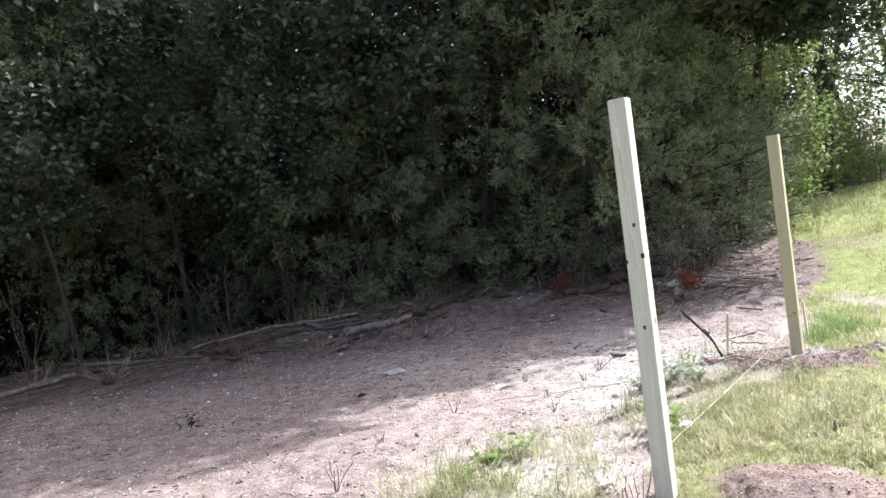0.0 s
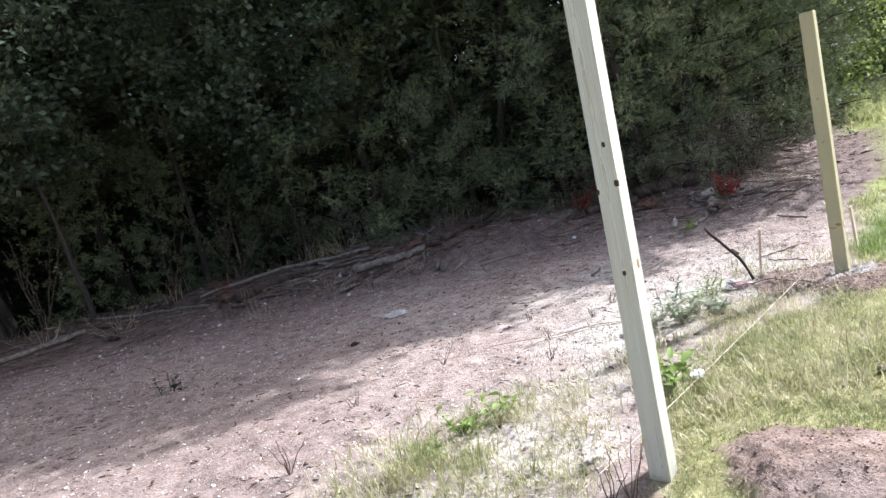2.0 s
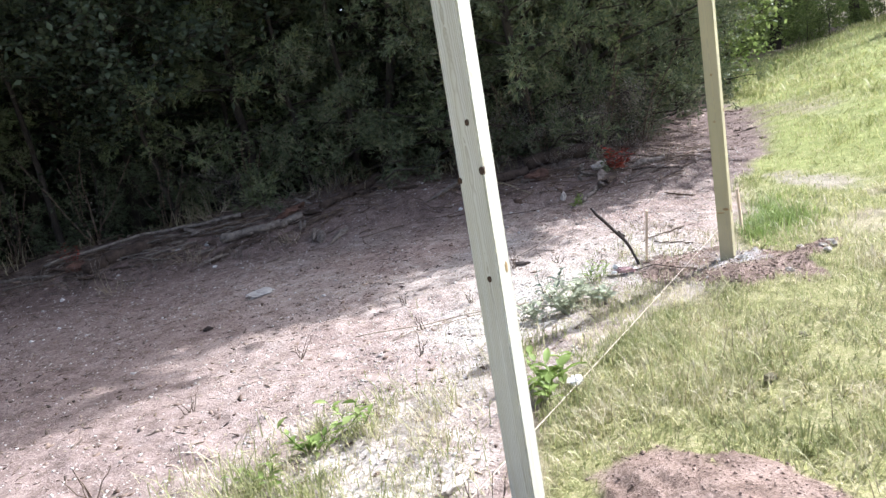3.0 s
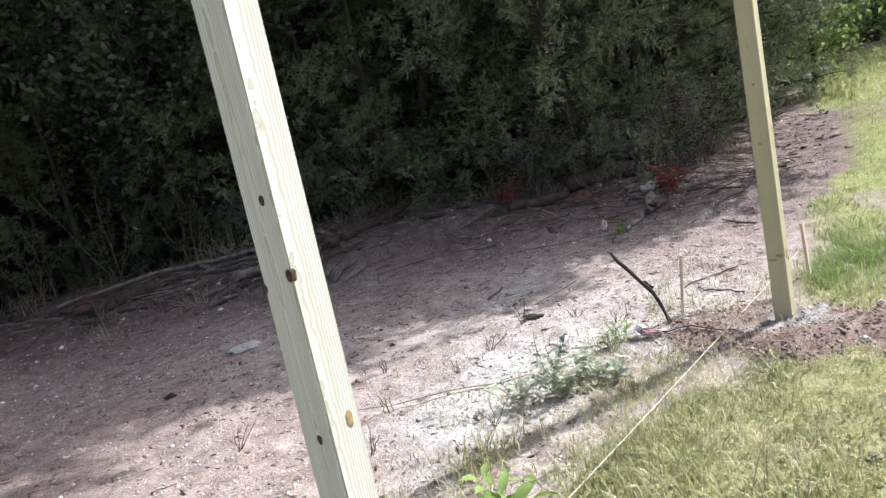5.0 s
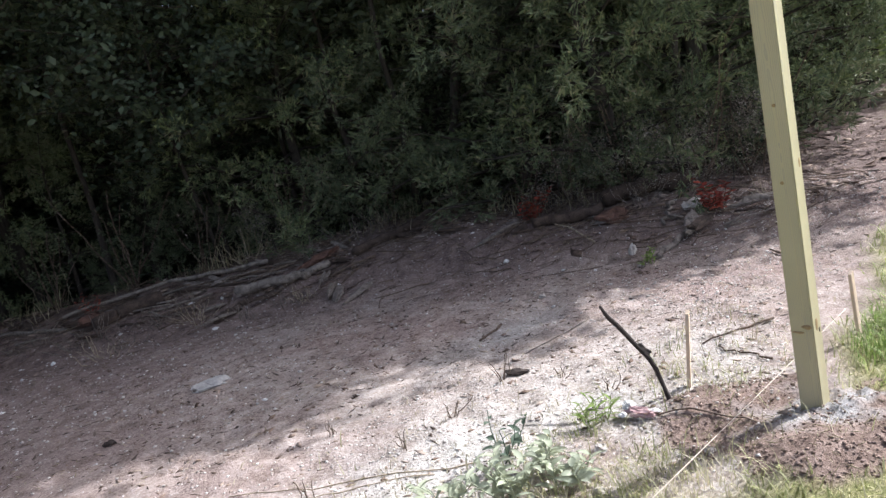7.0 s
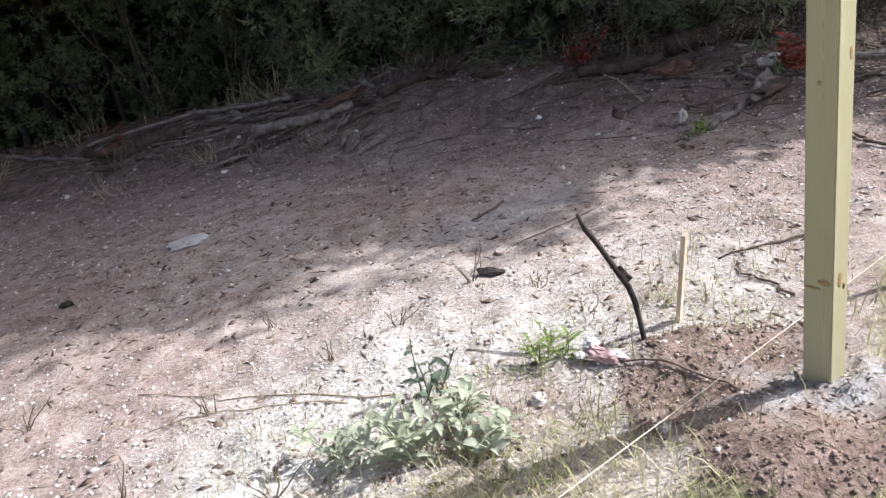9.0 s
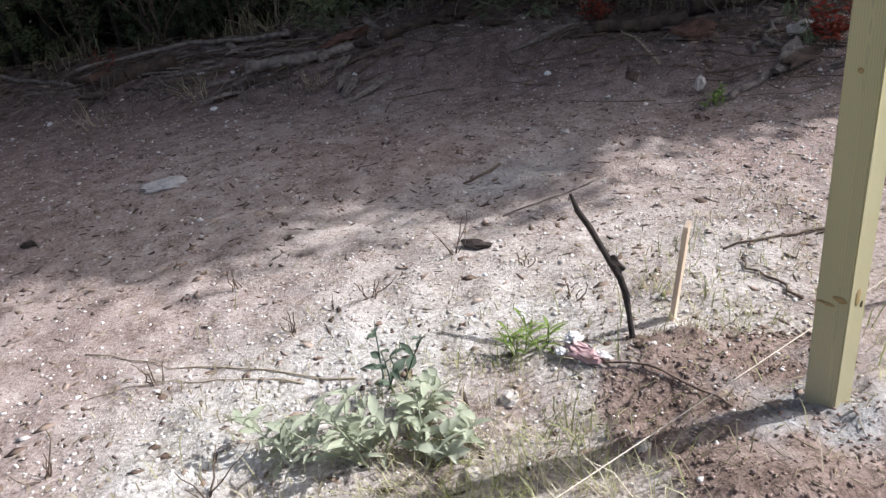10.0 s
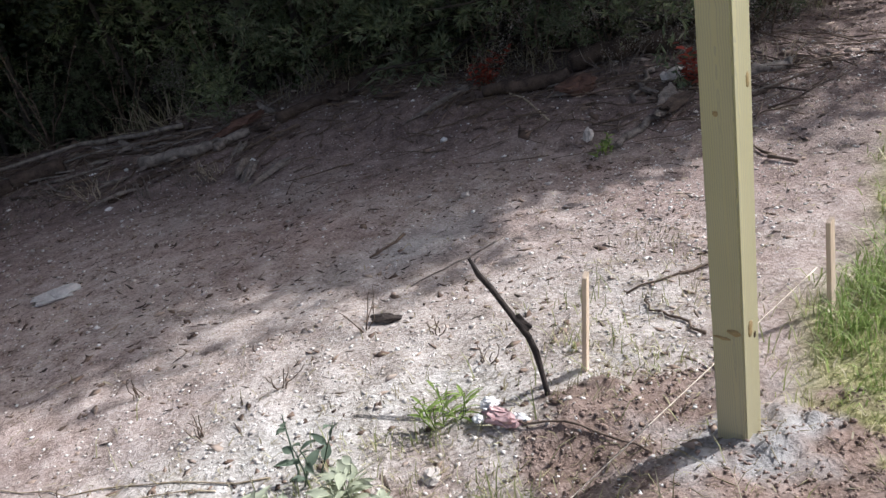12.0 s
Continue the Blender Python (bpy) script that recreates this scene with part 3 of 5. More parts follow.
# the wood's edge: cedars in front, oaks among them
front = [(3.45, 9.95, 0.95), (4.0, 9.55, 0.8), (4.9, 9.2, 1.0), (5.55, 8.55, 1.05), (6.2, 7.75, 0.95), (6.9, 7.75, 0.85), (7.6, 8.2, 0.95), (8.4, 8.75, 1.05), (9.7, 9.9, 1.0), (11.2, 11.2, 1.05), (9.3, 8.85, 0.8), (11.1, 10.1, 0.85), (12.7, 11.4, 0.9), (14.3, 12.7, 0.95),
         (5.3, 10.2, 1.2), (6.8, 8.9, 1.3), (8.4, 10.2, 1.3), (4.2, 11.2, 1.2), (7.6, 8.3, 1.2), (0.7, 11.0, 0.5), (2.5, 10.5, 0.45), (-0.4, 10.9, 0.55), (1.6, 10.7, 0.42)]
stand([cedar(11), cedar(12, 4.2, 1.4), cedar(13, 5.2, 1.2)], front, 3)
# cedars bare below, over the dark hollow behind the wood pile
hollow = [(-6.2, 11.6, 1.2), (-4.4, 11.5, 1.05), (-2.8, 11.6, 1.15), (-1.3, 11.4, 1.0), (0.2, 11.8, 1.1), (1.5, 11.6, 1.0), (2.6, 11.2, 1.05), (-3.6, 12.6, 1.2), (0.9, 12.9, 1.2), (-0.6, 12.8, 1.15), (2.3, 12.7, 1.2), (-1.3, 10.3, 0.95), (-2.5, 9.3, 1.1), (-3.4, 7.9, 1.1)]
stand([cedar(14, 5.4, 1.5, 0.30, "dark cedar with bare lower trunk over a hollow"), cedar(15, 5.8, 1.4, 0.34, "dark cedar with bare lower trunk over a hollow")], hollow, 13)
# added at left to block skylight: oaks two and three, last two cedars
oaks = [(2.2, 11.4, 0.95), (-2.9, 8.5, 1.0), (-4.2, 6.4, 1.1), (-2.2, 12.6, 1.0), (4.6, 11.8, 1.1), (-3.8, 12.4, 1.1), (6.2, 11.0, 1.1), (8.9, 12.0, 1.2), (-6.5, 12.4, 1.1), (1.4, 13.6, 1.2), (-1.4, 14.2, 1.3), (6.0, 13.6, 1.3)]
stand([broadleaf(21), broadleaf(22, 6.8, 2.7)], oaks, 5)
deep = [(-9, 13, 1.0), (-7, 15.5, 1.1), (-4.5, 15, 1.0), (-2, 16.4, 1.1), (0.5, 16, 1.0), (5.5, 16, 1.0), (8, 15.2, 1.1), (10.5, 14.0, 1.0),
        (-12, 16, 1.1), (-9, 19, 1.2), (-5, 19.5, 1.2), (-1, 20, 1.2), (8.5, 19, 1.2), (13, 17, 1.1), (13.5, 22, 1.2), (10.2, 10.9, 0.85), (11.9, 12.4, 0.9)]
stand([tall_tree(31, low=0.18, density=28), tall_tree(32, 11.5, 3.9, low=0.15, density=28)], deep, 7)
# oaks added for their shadow: high, even crowns that reach out over the clay
def shade_oak(seed, tall, reach):
    wood, lines, rng = grow(seed, tall, 84, reach, 0.50, 0.12, 0.10, lambda f: 1.08 - 0.17 * f, 0.01, 0.16)
    more = []
    for k, ln in enumerate(lines):
        for j in (2, 3, 4, 5):
            d = rng.normal(0, 1, 3) * np.array([1, 1, 0.4])
            more.append(bent(ln[j], ln[j] + d / np.linalg.norm(d) * reach * 0.14, 4, 0.03, seed * 37 + k * 5 + j))
    p, w = along(lines + more, 80, rng, 0.3, 0.16)
    return tree("oak", "tall oak at the wood's edge, its wide high crown added to shade the clay", wood, leaves(p, 0.13, rng), BARK, BROAD)


for seed, tx, ty, tall, reach in ((34, 10.3, 9.28, 7.8, 2.9), (35, 7.9, 8.72, 7.6, 2.65), (36, 9.2, 9.25, 7.9, 3.05)):
    shade_oak(seed, tall, reach).matrix_basis = pose(tx, ty, ground(tx, ty) - 0.03, 0, 0, seed * 40)
# one shade oak leans: crown placed for its shadow, foot hidden behind cedars
shade_oak(33, 9.5, 2.4).matrix_basis = Matrix.Translation((10.4, 9.5, ground(10.4, 9.5) - 0.03)) @ Matrix.Rotation(radians(11.3), 4, Vector((0.774, 0.633, 0))) @ pose(0, 0, 0, 0, 0, 1320)
# small oaks with pale leaves before the cedars
stand([broadleaf(23, 4.2, 1.25, 0.42, 0.085, PALEOAK, "young oak with pale grey-green leaves among cedars", 55, 0.035), broadleaf(24, 4.8, 1.35, 0.45, 0.085, PALEOAK, "young oak with pale grey-green leaves among cedars", 55, 0.035)], [(2.35, 9.9, 0.85), (-0.25, 9.9, 0.95), (4.5, 9.1, 1.15), (-2.2, 10.4, 1.0), (1.2, 10.6, 1.2), (3.3, 10.5, 1.2)], 22)
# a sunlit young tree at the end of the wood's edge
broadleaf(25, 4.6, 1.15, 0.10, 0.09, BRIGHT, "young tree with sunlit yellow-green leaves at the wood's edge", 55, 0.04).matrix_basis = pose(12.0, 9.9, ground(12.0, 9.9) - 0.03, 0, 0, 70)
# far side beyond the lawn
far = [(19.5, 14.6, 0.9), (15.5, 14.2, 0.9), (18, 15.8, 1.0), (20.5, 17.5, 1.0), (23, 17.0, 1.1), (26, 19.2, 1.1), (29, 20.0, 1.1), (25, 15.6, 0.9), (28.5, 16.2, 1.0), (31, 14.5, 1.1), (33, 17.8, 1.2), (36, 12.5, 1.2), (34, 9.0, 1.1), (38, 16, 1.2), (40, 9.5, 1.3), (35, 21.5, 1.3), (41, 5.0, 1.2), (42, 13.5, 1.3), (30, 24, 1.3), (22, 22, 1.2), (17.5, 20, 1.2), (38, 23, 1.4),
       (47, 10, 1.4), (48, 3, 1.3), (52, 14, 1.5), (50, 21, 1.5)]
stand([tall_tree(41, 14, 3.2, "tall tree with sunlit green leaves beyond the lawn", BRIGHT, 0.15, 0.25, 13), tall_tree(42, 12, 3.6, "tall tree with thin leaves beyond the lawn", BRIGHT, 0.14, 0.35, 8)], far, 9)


def thicket(seed, label, foliage, leaf=0.07, tall=2.4, reach=1.3, density=60):
    wood, lines, rng = grow(seed, tall, 40, reach, 0.02, 0.5, 0.03, lambda f: 0.75 + 0.35 * math.sin(f * 3.1))
    p, w = along(lines, density, rng, 0.15, 0.16)
    return tree("thicket", label, wood, leaves(p, leaf, rng), BARK, foliage, "bush")


rs = random.Random(12)
under = []
for k in range(32):
    ux = -6.5 + 19 * (k + rs.random()) / 32
    if ux < 3.4 and k % 4:
        continue
    under.append((ux, float(tree_line(ux)) + 1.9 + 3.0 * rs.random(), 0.7 + 0.5 * rs.random()))
# next three loops: bushes added to screen off the light behind the wood
for k in range(40):
    ux = -8 + 22 * (k + rs.random()) / 40
    under.append((ux, float(tree_line(ux)) + 5 + 4 * rs.random(), 1.0 + 0.6 * rs.random()))
for k in range(16):
    ux = -14 + 11 * (k + rs.random()) / 16
    under.append((ux, float(tree_line(ux)) + 2 + 5 * rs.random(), 1.0 + 0.5 * rs.random()))
for k in range(34):
    ux = -11 + 17 * (k + rs.random()) / 34
    under.append((ux, float(tree_line(ux)) + 4.2 + 1.8 * rs.random(), 1.35 + 0.5 * rs.random()))
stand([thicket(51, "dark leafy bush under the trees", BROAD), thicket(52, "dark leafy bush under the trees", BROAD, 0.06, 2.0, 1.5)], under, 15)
hedge = []
for k in range(34):
    ux = 12.5 + 36 * (k + rs.random()) / 34
    hedge.append((ux, float(tree_line(ux)) + 0.4 + 2.5 * rs.random() if ux < 30 else 19 - (ux - 30) * 0.9 + 3 * rs.random(), 0.7 + 0.9 * rs.random()))
for k in range(7):
    a, r = radians(18 + 26 * rs.random()), 27 + 22 * rs.random()
    hedge.append((r * math.cos(a), r * math.sin(a), 1.3 + 1.0 * rs.random()))
for k in range(9):
    a, r = radians(27.5 + 9.0 * (k + rs.random()) / 9), 24 + 5 * rs.random()
    hedge.append((r * math.cos(a), r * math.sin(a), 0.35 + 0.22 * rs.random()))
hedge = [h for h in hedge if h[1] > float(tree_line(h[0])) - 4 or h[0] > 27]
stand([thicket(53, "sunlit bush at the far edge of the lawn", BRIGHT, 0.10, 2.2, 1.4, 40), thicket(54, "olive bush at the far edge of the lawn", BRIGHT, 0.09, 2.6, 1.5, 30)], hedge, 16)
stand([thicket(55, "dry bush with withered pale leaves under cedars", WITHER, 0.05, 2.2, 1.3, 60)], [(5.45, 7.6, 0.26), (6.3, 7.0, 0.26), (6.75, 6.95, 0.28), (7.1, 7.15, 0.30), (6.0, 7.25, 0.24), (3.0, 9.2, 0.22), (7.7, 7.65, 0.28)], 17)


# ---- posts, stakes, string ----
def fence_post(x, y, top, knots, thick, turn, wood=None):
    """A post whose knots are given by face, place across it, height, size, stretch and tone."""
    z0 = ground(x, y)
    root = tagged(new("fence_post"), "square treated pine fence post set upright in fresh earth", "fence post", "fence posts")
    root.matrix_basis = pose(x, y, z0, 0, 0, turn)
    h = top - z0
    bm = box_bm(thick, thick, h + 0.3, 0.004, (0, 0, (h - 0.3) / 2))
    for v in bm.verts:
        if v.co.z > h - 0.02:
            v.co.z += 0.05 * v.co.x
    part("timber", bm_mesh("timber", bm, wood or PINE), root)
    for face, u, z, r, stretch, pale in knots:
        bm = bmesh.new()
        bmesh.ops.create_uvsphere(bm, u_segments=12, v_segments=6, radius=r)
        bmesh.ops.scale(bm, vec=(1, 0.16, stretch), verts=bm.verts)
        for w in bm.verts:
            w.co += 0.12 * r * noise.noise_vector(w.co * 90) * 1.2
        k = part("knot", bm_mesh("knot", bm, KNOT_PALE if pale else KNOT, True), root)
        k.matrix_basis = pose(0, 0, 0, 0, 0, face) @ pose(u, -thick / 2, z - z0)
    return root


# faces: 0 looks to the sunny side, -90 to the shaded side
P1, P2 = (2.225, 2.496), (4.494, 3.639)
fence_post(*P1, 1.708, [(-90, 0.013, 1.165, 0.0075, 1.3, False), (-90, 0.034, 1.032, 0.009, 1.3, False), (0, -0.034, 1.032, 0.009, 1.3, False), (-90, 0.006, 0.725, 0.0075, 1.3, False), (0, 0.012, 0.745, 0.010, 1.7, True), (-90, -0.037, 1.01, 0.008, 1.2, False)], 0.078, 31.5)
fence_post(*P2, 1.605, [(-90, 0.0, 1.10, 0.0065, 1.0, True), (-90, -0.004, 0.845, 0.0065, 1.0, True), (-90, -0.012, 0.325, 0.020, 0.25, True), (-90, 0.016, 0.345, 0.017, 0.5, True), (0, -0.004, 0.345, 0.012, 1.8, True), (0, 0.016, 0.32, 0.0065, 1.4, False), (0, 0.018, 0.90, 0.008, 2.0, True)], 0.075, 29, PINE_GREEN)


def stake(x, y, tall, lean, turn, label, tip=3):
    ob = tagged(new("wooden_stake"), label, "stake", "wooden stakes")
    bm = box_bm(0.030, 0.014, tall + 0.1, 0.0015, (0, 0, (tall - 0.1) / 2))
    for v in bm.verts:
        if v.co.z > tall - 0.01:
            v.co.z += 0.012 * (v.co.x > 0) - 0.006
            v.co.x *= 0.88
    ob.matrix_basis = pose(x, y, ground(x, y), lean, tip, turn)
    part("shaft", bm_mesh("shaft", bm, STAKE), ob)
    return ob


stake(4.297, 4.098, 0.315, 6, 48, "short raw pine stake driven into bare clay", 1.7)
stake(5.06, 4.0, 0.29, -3, 24, "short raw pine stake in the grass, holding a string")

sa, sb = np.array([0.55, 1.80, 0.02]), np.array([5.05, 4.05, 0.165])
line = sa + (sb - sa) * np.linspace(0, 1, 40)[:, None]
line[:, 2] -= 0.015 * np.sin(np.linspace(0, np.pi, 40))
tagged(new("string_line", mesh_of("string_line", *tube_arrays(line, np.full(40, 0.0015), 6, 0.15, 1), STRING, False)), "taut pale mason string stretched low along the posts", "string")

# crooked dark stick standing in the ground
zs = ground(4.165, 4.01)
st = np.array([(4.137, 3.96, zs - 0.08), (4.139, 3.988, zs - 0.01), (4.145, 4.033, zs + 0.049), (4.148, 4.073, zs + 0.102), (4.143, 4.101, zs + 0.138), (4.124, 4.130, zs + 0.175), (4.084, 4.204, zs + 0.268), (4.061, 4.236, zs + 0.307), (4.050, 4.269, zs + 0.351)])
stick = tagged(new("crooked_stick", mesh_of("crooked_stick", *tube_arrays(st, [0.008, 0.009, 0.008, 0.009, 0.010, 0.010, 0.009, 0.008, 0.006], 8, 0.22, 4), CHAR, True)), "crooked dark brown stick standing upright in the dirt", "stick")
bm = box_bm(0.026, 0.016, 0.055, 0.004, cuts=1)
for v in bm.verts:
    v.co += noise.noise_vector(v.co * 60) * 0.006
flap = part("bark_flap", bm_mesh("bark_flap", bm, CHAR), stick, "torn flap of bark")
flap.matrix_basis = pose(4.138, 4.125, zs + 0.172, -40, -28, 15)

# ---- concrete bag on the grass ----
bag = tagged(new("concrete_bag"), "full white paper bag lying on the grass by fresh earth", "bag")
bz = ground(1.99, 1.73)
bag.matrix_basis = pose(1.99, 1.73, bz + 0.055, 0, 0, 37)
bm = box_bm(0.40, 0.235, 0.12, 0.03, cuts=5)
for v in bm.verts:
    e = max(abs(v.co.x) / 0.20, abs(v.co.y) / 0.118)
    v.co.z *= 1.06 - 0.35 * e ** 6
    v.co += noise.noise_vector(v.co * 9) * 0.007 + noise.noise_vector(v.co * 26) * 0.004
part("sack", bm_mesh("sack", bm, BAG, True), bag)
for k, (u, w) in enumerate([(-0.085, 0.04), (-0.035, 0.02), (0.005, 0.035), (0.06, 0.05)]):
    bm = box_bm(0.030, w, 0.003, 0.001)
    b = part("printed_mark", bm_mesh("printed_mark", bm, INK), bag)
    b.matrix_basis = pose(-0.135, u, 0.0625)


# ---- the wood pile along the edge of the trees ----
def log(name, label, pts, r0, r1, mat, seed, lift=0.0, wob=0.2, sides=9, category="log"):
    p = drape(bent(pts[0], pts[-1], 21, 0.009, seed) if len(pts) == 2 else np.array(pts), 0)
    p[:, 2] += np.linspace(r0, r1, len(p)) * 0.6 + lift
    rr = np.linspace(r0, r1, len(p)) * (1 + 0.05 * np.sin(np.arange(len(p)) * 0.9 + seed))
    return tagged(new(name, mesh_of(name, *tube_arrays(p, rr, sides, wob, seed), mat, True)), label, category)


def arc(ax, ay, bx, by, n, sway, seed):
    return bent((ax, ay, 0), (bx, by, 0), n, sway, seed)


log("long_branch", "long thin grey branch lying along the wood's edge", np.concatenate([arc(0.96, 8.92, 1.42, 9.05, 7, 0.006, 2)[:-1], arc(1.42, 9.05, 1.95, 9.08, 8, 0.006, 3)[:-1], arc(1.95, 9.08, 2.86, 8.5, 11, 0.008, 4)]), 0.015, 0.021, GREYWOOD, 2, 0.06, 0.15, 8, "branch")
log("long_branch", "grey branch lying along the wood's edge", arc(-0.44, 10.08, 1.02, 8.65, 20, 0.014, 4), 0.024, 0.018, GREYWOOD, 4, 0.01, 0.15, 8, "branch")
log("long_branch", "thin bare branch lying beside a longer one", arc(1.9, 8.98, 2.82, 8.44, 14, 0.010, 3), 0.009, 0.014, GREYWOOD, 3, 0.015, 0.15, 7, "branch")
log("long_branch", "thin bare branch lying beside a longer one", arc(1.95, 8.90, 2.87, 8.38, 14, 0.010, 5), 0.009, 0.013, TWIG, 5, 0.01, 0.15, 7, "branch")
log("long_branch", "thin bare branch lying beside a longer one", arc(2.1, 8.75, 2.87, 8.31, 14, 0.010, 26), 0.010, 0.014, GREYWOOD, 26, 0.005, 0.15, 7, "branch")
log("long_branch", "thin bare branch lying beside a longer one", arc(2.2, 8.62, 2.84, 8.25, 14, 0.010, 27), 0.010, 0.012, ROT, 27, 0.005, 0.15, 7, "branch")
log("fallen_log", "dark hollow log half sunk in leaf litter", [(1.30, 8.46, 0), (1.89, 8.56, 0)], 0.066, 0.074, ROT, 6, 0.0, 0.13)
log("fallen_log", "weathered grey log on the wood's edge", [(3.60, 8.04, 0), (4.50, 8.49, 0)], 0.044, 0.050, ROT, 7, 0.0, 0.12)
log("fallen_log", "split weathered log lying in leaf litter", [(2.34, 7.72, 0), (2.65, 7.93, 0)], 0.036, 0.030, ROT, 8, 0.0, 0.14)
log("fallen_log", "short weathered log end", [(3.10, 7.91, 0), (3.36, 8.04, 0)], 0.034, 0.030, GREYWOOD, 9, 0.01, 0.14)
log("fallen_log", "weathered log beside a dark rotten log", [(2.55, 8.10, 0), (3.10, 7.92, 0)], 0.046, 0.038, GREYWOOD, 25, 0.03, 0.14)
log("fallen_log", "thick weathered log lying under the cedars", [(5.00, 7.22, 0), (5.60, 7.11, 0)], 0.042, 0.056, ROT, 10, 0.02, 0.13)
log("fallen_log", "dark fallen log across the leaf litter", [(5.68, 7.26, 0), (6.42, 7.08, 0)], 0.070, 0.082, ROT, 11, 0.03, 0.2)
log("branch", "broken branch lying on the shaded clay", [(5.33, 5.96, 0), (5.64, 6.09, 0)], 0.018, 0.024, GREYWOOD, 12, 0, 0.3, 7, "branch")
log("branch", "grey limb leaning on rotten logs", arc(5.68, 6.35, 6.05, 6.76, 10, 0.03, 13), 0.013, 0.019, GREYWOOD, 13, 0.01, 0.2, 7, "branch")
log("branch", "pale log end lying in leaf litter at the lawn's edge", [(6.25, 6.2, 0), (6.65, 6.2, 0)], 0.03, 0.035, GREYWOOD, 14, 0.0, 0.3, 8, "branch")
log("branch", "forked dead twig on sunlit clay", arc(4.64, 4.36, 4.68, 4.07, 9, 0.012, 15), 0.003, 0.0055, TWIG, 15, 0.005, 0.3, 6, "twig")
log("branch", "thin dark twig on sunlit clay", arc(4.62, 4.46, 5.02, 4.46, 9, 0.012, 16), 0.003, 0.005, TWIG, 16, 0.004, 0.3, 6, "twig")
log("branch", "curved dark twig on clay", arc(5.80, 5.40, 5.80, 5.08, 9, 0.02, 17), 0.006, 0.010, TWIG, 17, 0.01, 0.3, 6, "twig")
log("branch", "thin pale stem leaning over leaf litter", arc(5.2, 7.32, 5.2, 6.55, 8, 0.015, 18), 0.006, 0.008, STRAW, 18, 0.02, 0.1, 5, "twig")
log("branch", "pale twig along the edge of the shade", arc(3.95, 5.0, 4.42, 5.22, 9, 0.015, 19), 0.002, 0.0045, GREYWOOD, 19, 0.004, 0.3, 6, "twig")
log("branch", "small crooked twig in shaded dirt", arc(3.85, 5.45, 4.05, 5.62, 7, 0.012, 20), 0.005, 0.008, TWIG, 20, 0.004, 0.3, 6, "twig")
log("branch", "long thin dry stalk lying on pale clay", arc(2.45, 4.45, 3.35, 4.05, 12, 0.012, 21), 0.0018, 0.0028, STRAW, 21, 0.003, 0.2, 5, "twig")
log("branch", "long thin dry stalk lying on pale clay", arc(2.55, 4.18, 3.2, 4.08, 12, 0.012, 22), 0.0016, 0.0022, STRAW, 22, 0.003, 0.2, 5, "twig")
log("branch", "thin root poking from spoil earth", arc(4.02, 3.92, 4.28, 3.68, 9, 0.01, 23), 0.0035, 0.003, TWIG, 23, 0.008, 0.25, 6, "twig")
log("branch", "forked grey branch half buried at the edge of the trees", arc(-1.6, 8.6, -0.3, 9.3, 10, 0.03, 24), 0.03, 0.03, GREYWOOD, 24, 0.02, 0.2, 8, "branch")


def slab(name, label, x, y, sx, sy, sz, turn, mat, seed, tip=6, lift=0.0, category="rock"):
    bm = bmesh.new()
    bmesh.ops.create_icosphere(bm, subdivisions=3, radius=1)
    for v in bm.verts:
        n = noise.noise_vector(v.co * 1.3 + Vector((seed * 3.1, 0, 0)))
        v.co += n * 0.60 + noise.noise_vector(v.co * 4 + Vector((seed, 1, 0))) * 0.24
        v.co = Vector((v.co.x * sx / 2, v.co.y * sy / 2, max(v.co.z, -0.5) * sz / 2))
    ob = tagged(new(name, bm_mesh(name, bm, mat)), label, category)
    ob.matrix_basis = pose(x, y, ground(x, y) + sz * 0.18 + lift, tip, tip * 0.5, turn)
    return ob


slab("stone_slab", "flat grey stone slab lying on shaded clay", 2.35, 6.04, 0.24, 0.14, 0.045, 20, GREY_ROCK, 1)
slab("bark_chunk", "dark curled chunk of bark on the clay", 3.80, 4.755, 0.12, 0.045, 0.022, -25, CHAR, 2, 12, 0.010, "bark")
slab("bark_chunk", "small dark chunk of bark in the shade", 1.85, 5.50, 0.06, 0.045, 0.03, 10, CHAR, 3, 8, 0, "bark")
slab("bark_chunk", "flat weathered slab of bark leaning on the wood pile", 3.49, 7.33, 0.08, 0.42, 0.045, -46, GREYWOOD, 4, 8, 0.02, "bark")
slab("bark_chunk", "broken slab of bark on the wood pile", 3.33, 7.42, 0.08, 0.24, 0.045, -20, GREYWOOD, 5, 14, 0.025, "bark")
slab("rotten_stump", "crumbled rust-brown rotten stump between two logs", 5.57, 6.90, 0.34, 0.24, 0.14, 20, RUST, 51, 4, -0.02, "stump")
slab("bark_chunk", "long rust-brown slab of rotten bark on the wood pile", 3.32, 8.20, 0.13, 0.42, 0.08, -55, RUST, 52, 8, 0.02, "bark")
slab("bark_chunk", "rust-brown lump of rotten wood on the wood pile", 1.24, 8.64, 0.24, 0.16, 0.10, 20, RUST, 53, 8, 0.01, "bark")
slab("bark_chunk", "upright split flake of weathered bark", 3.28, 7.46, 0.05, 0.20, 0.10, -30, GREYWOOD, 54, 24, 0.03, "bark")
for k, (px, py) in enumerate([(2.14, 8.29), (2.33, 7.6), (2.4, 8.2), (3.35, 7.62), (4.6, 6.9), (1.05, 7.9)]):
    slab("pale_stone", "small white stone chip by the wood pile", px, py, 0.05, 0.035, 0.03, k * 50, PAPER, 60 + k)
slab("pale_stone", "small white stone standing in shaded dirt", 5.26, 6.12, 0.06, 0.05, 0.10, 30, PALE_ROCK, 6, 8, 0.03)
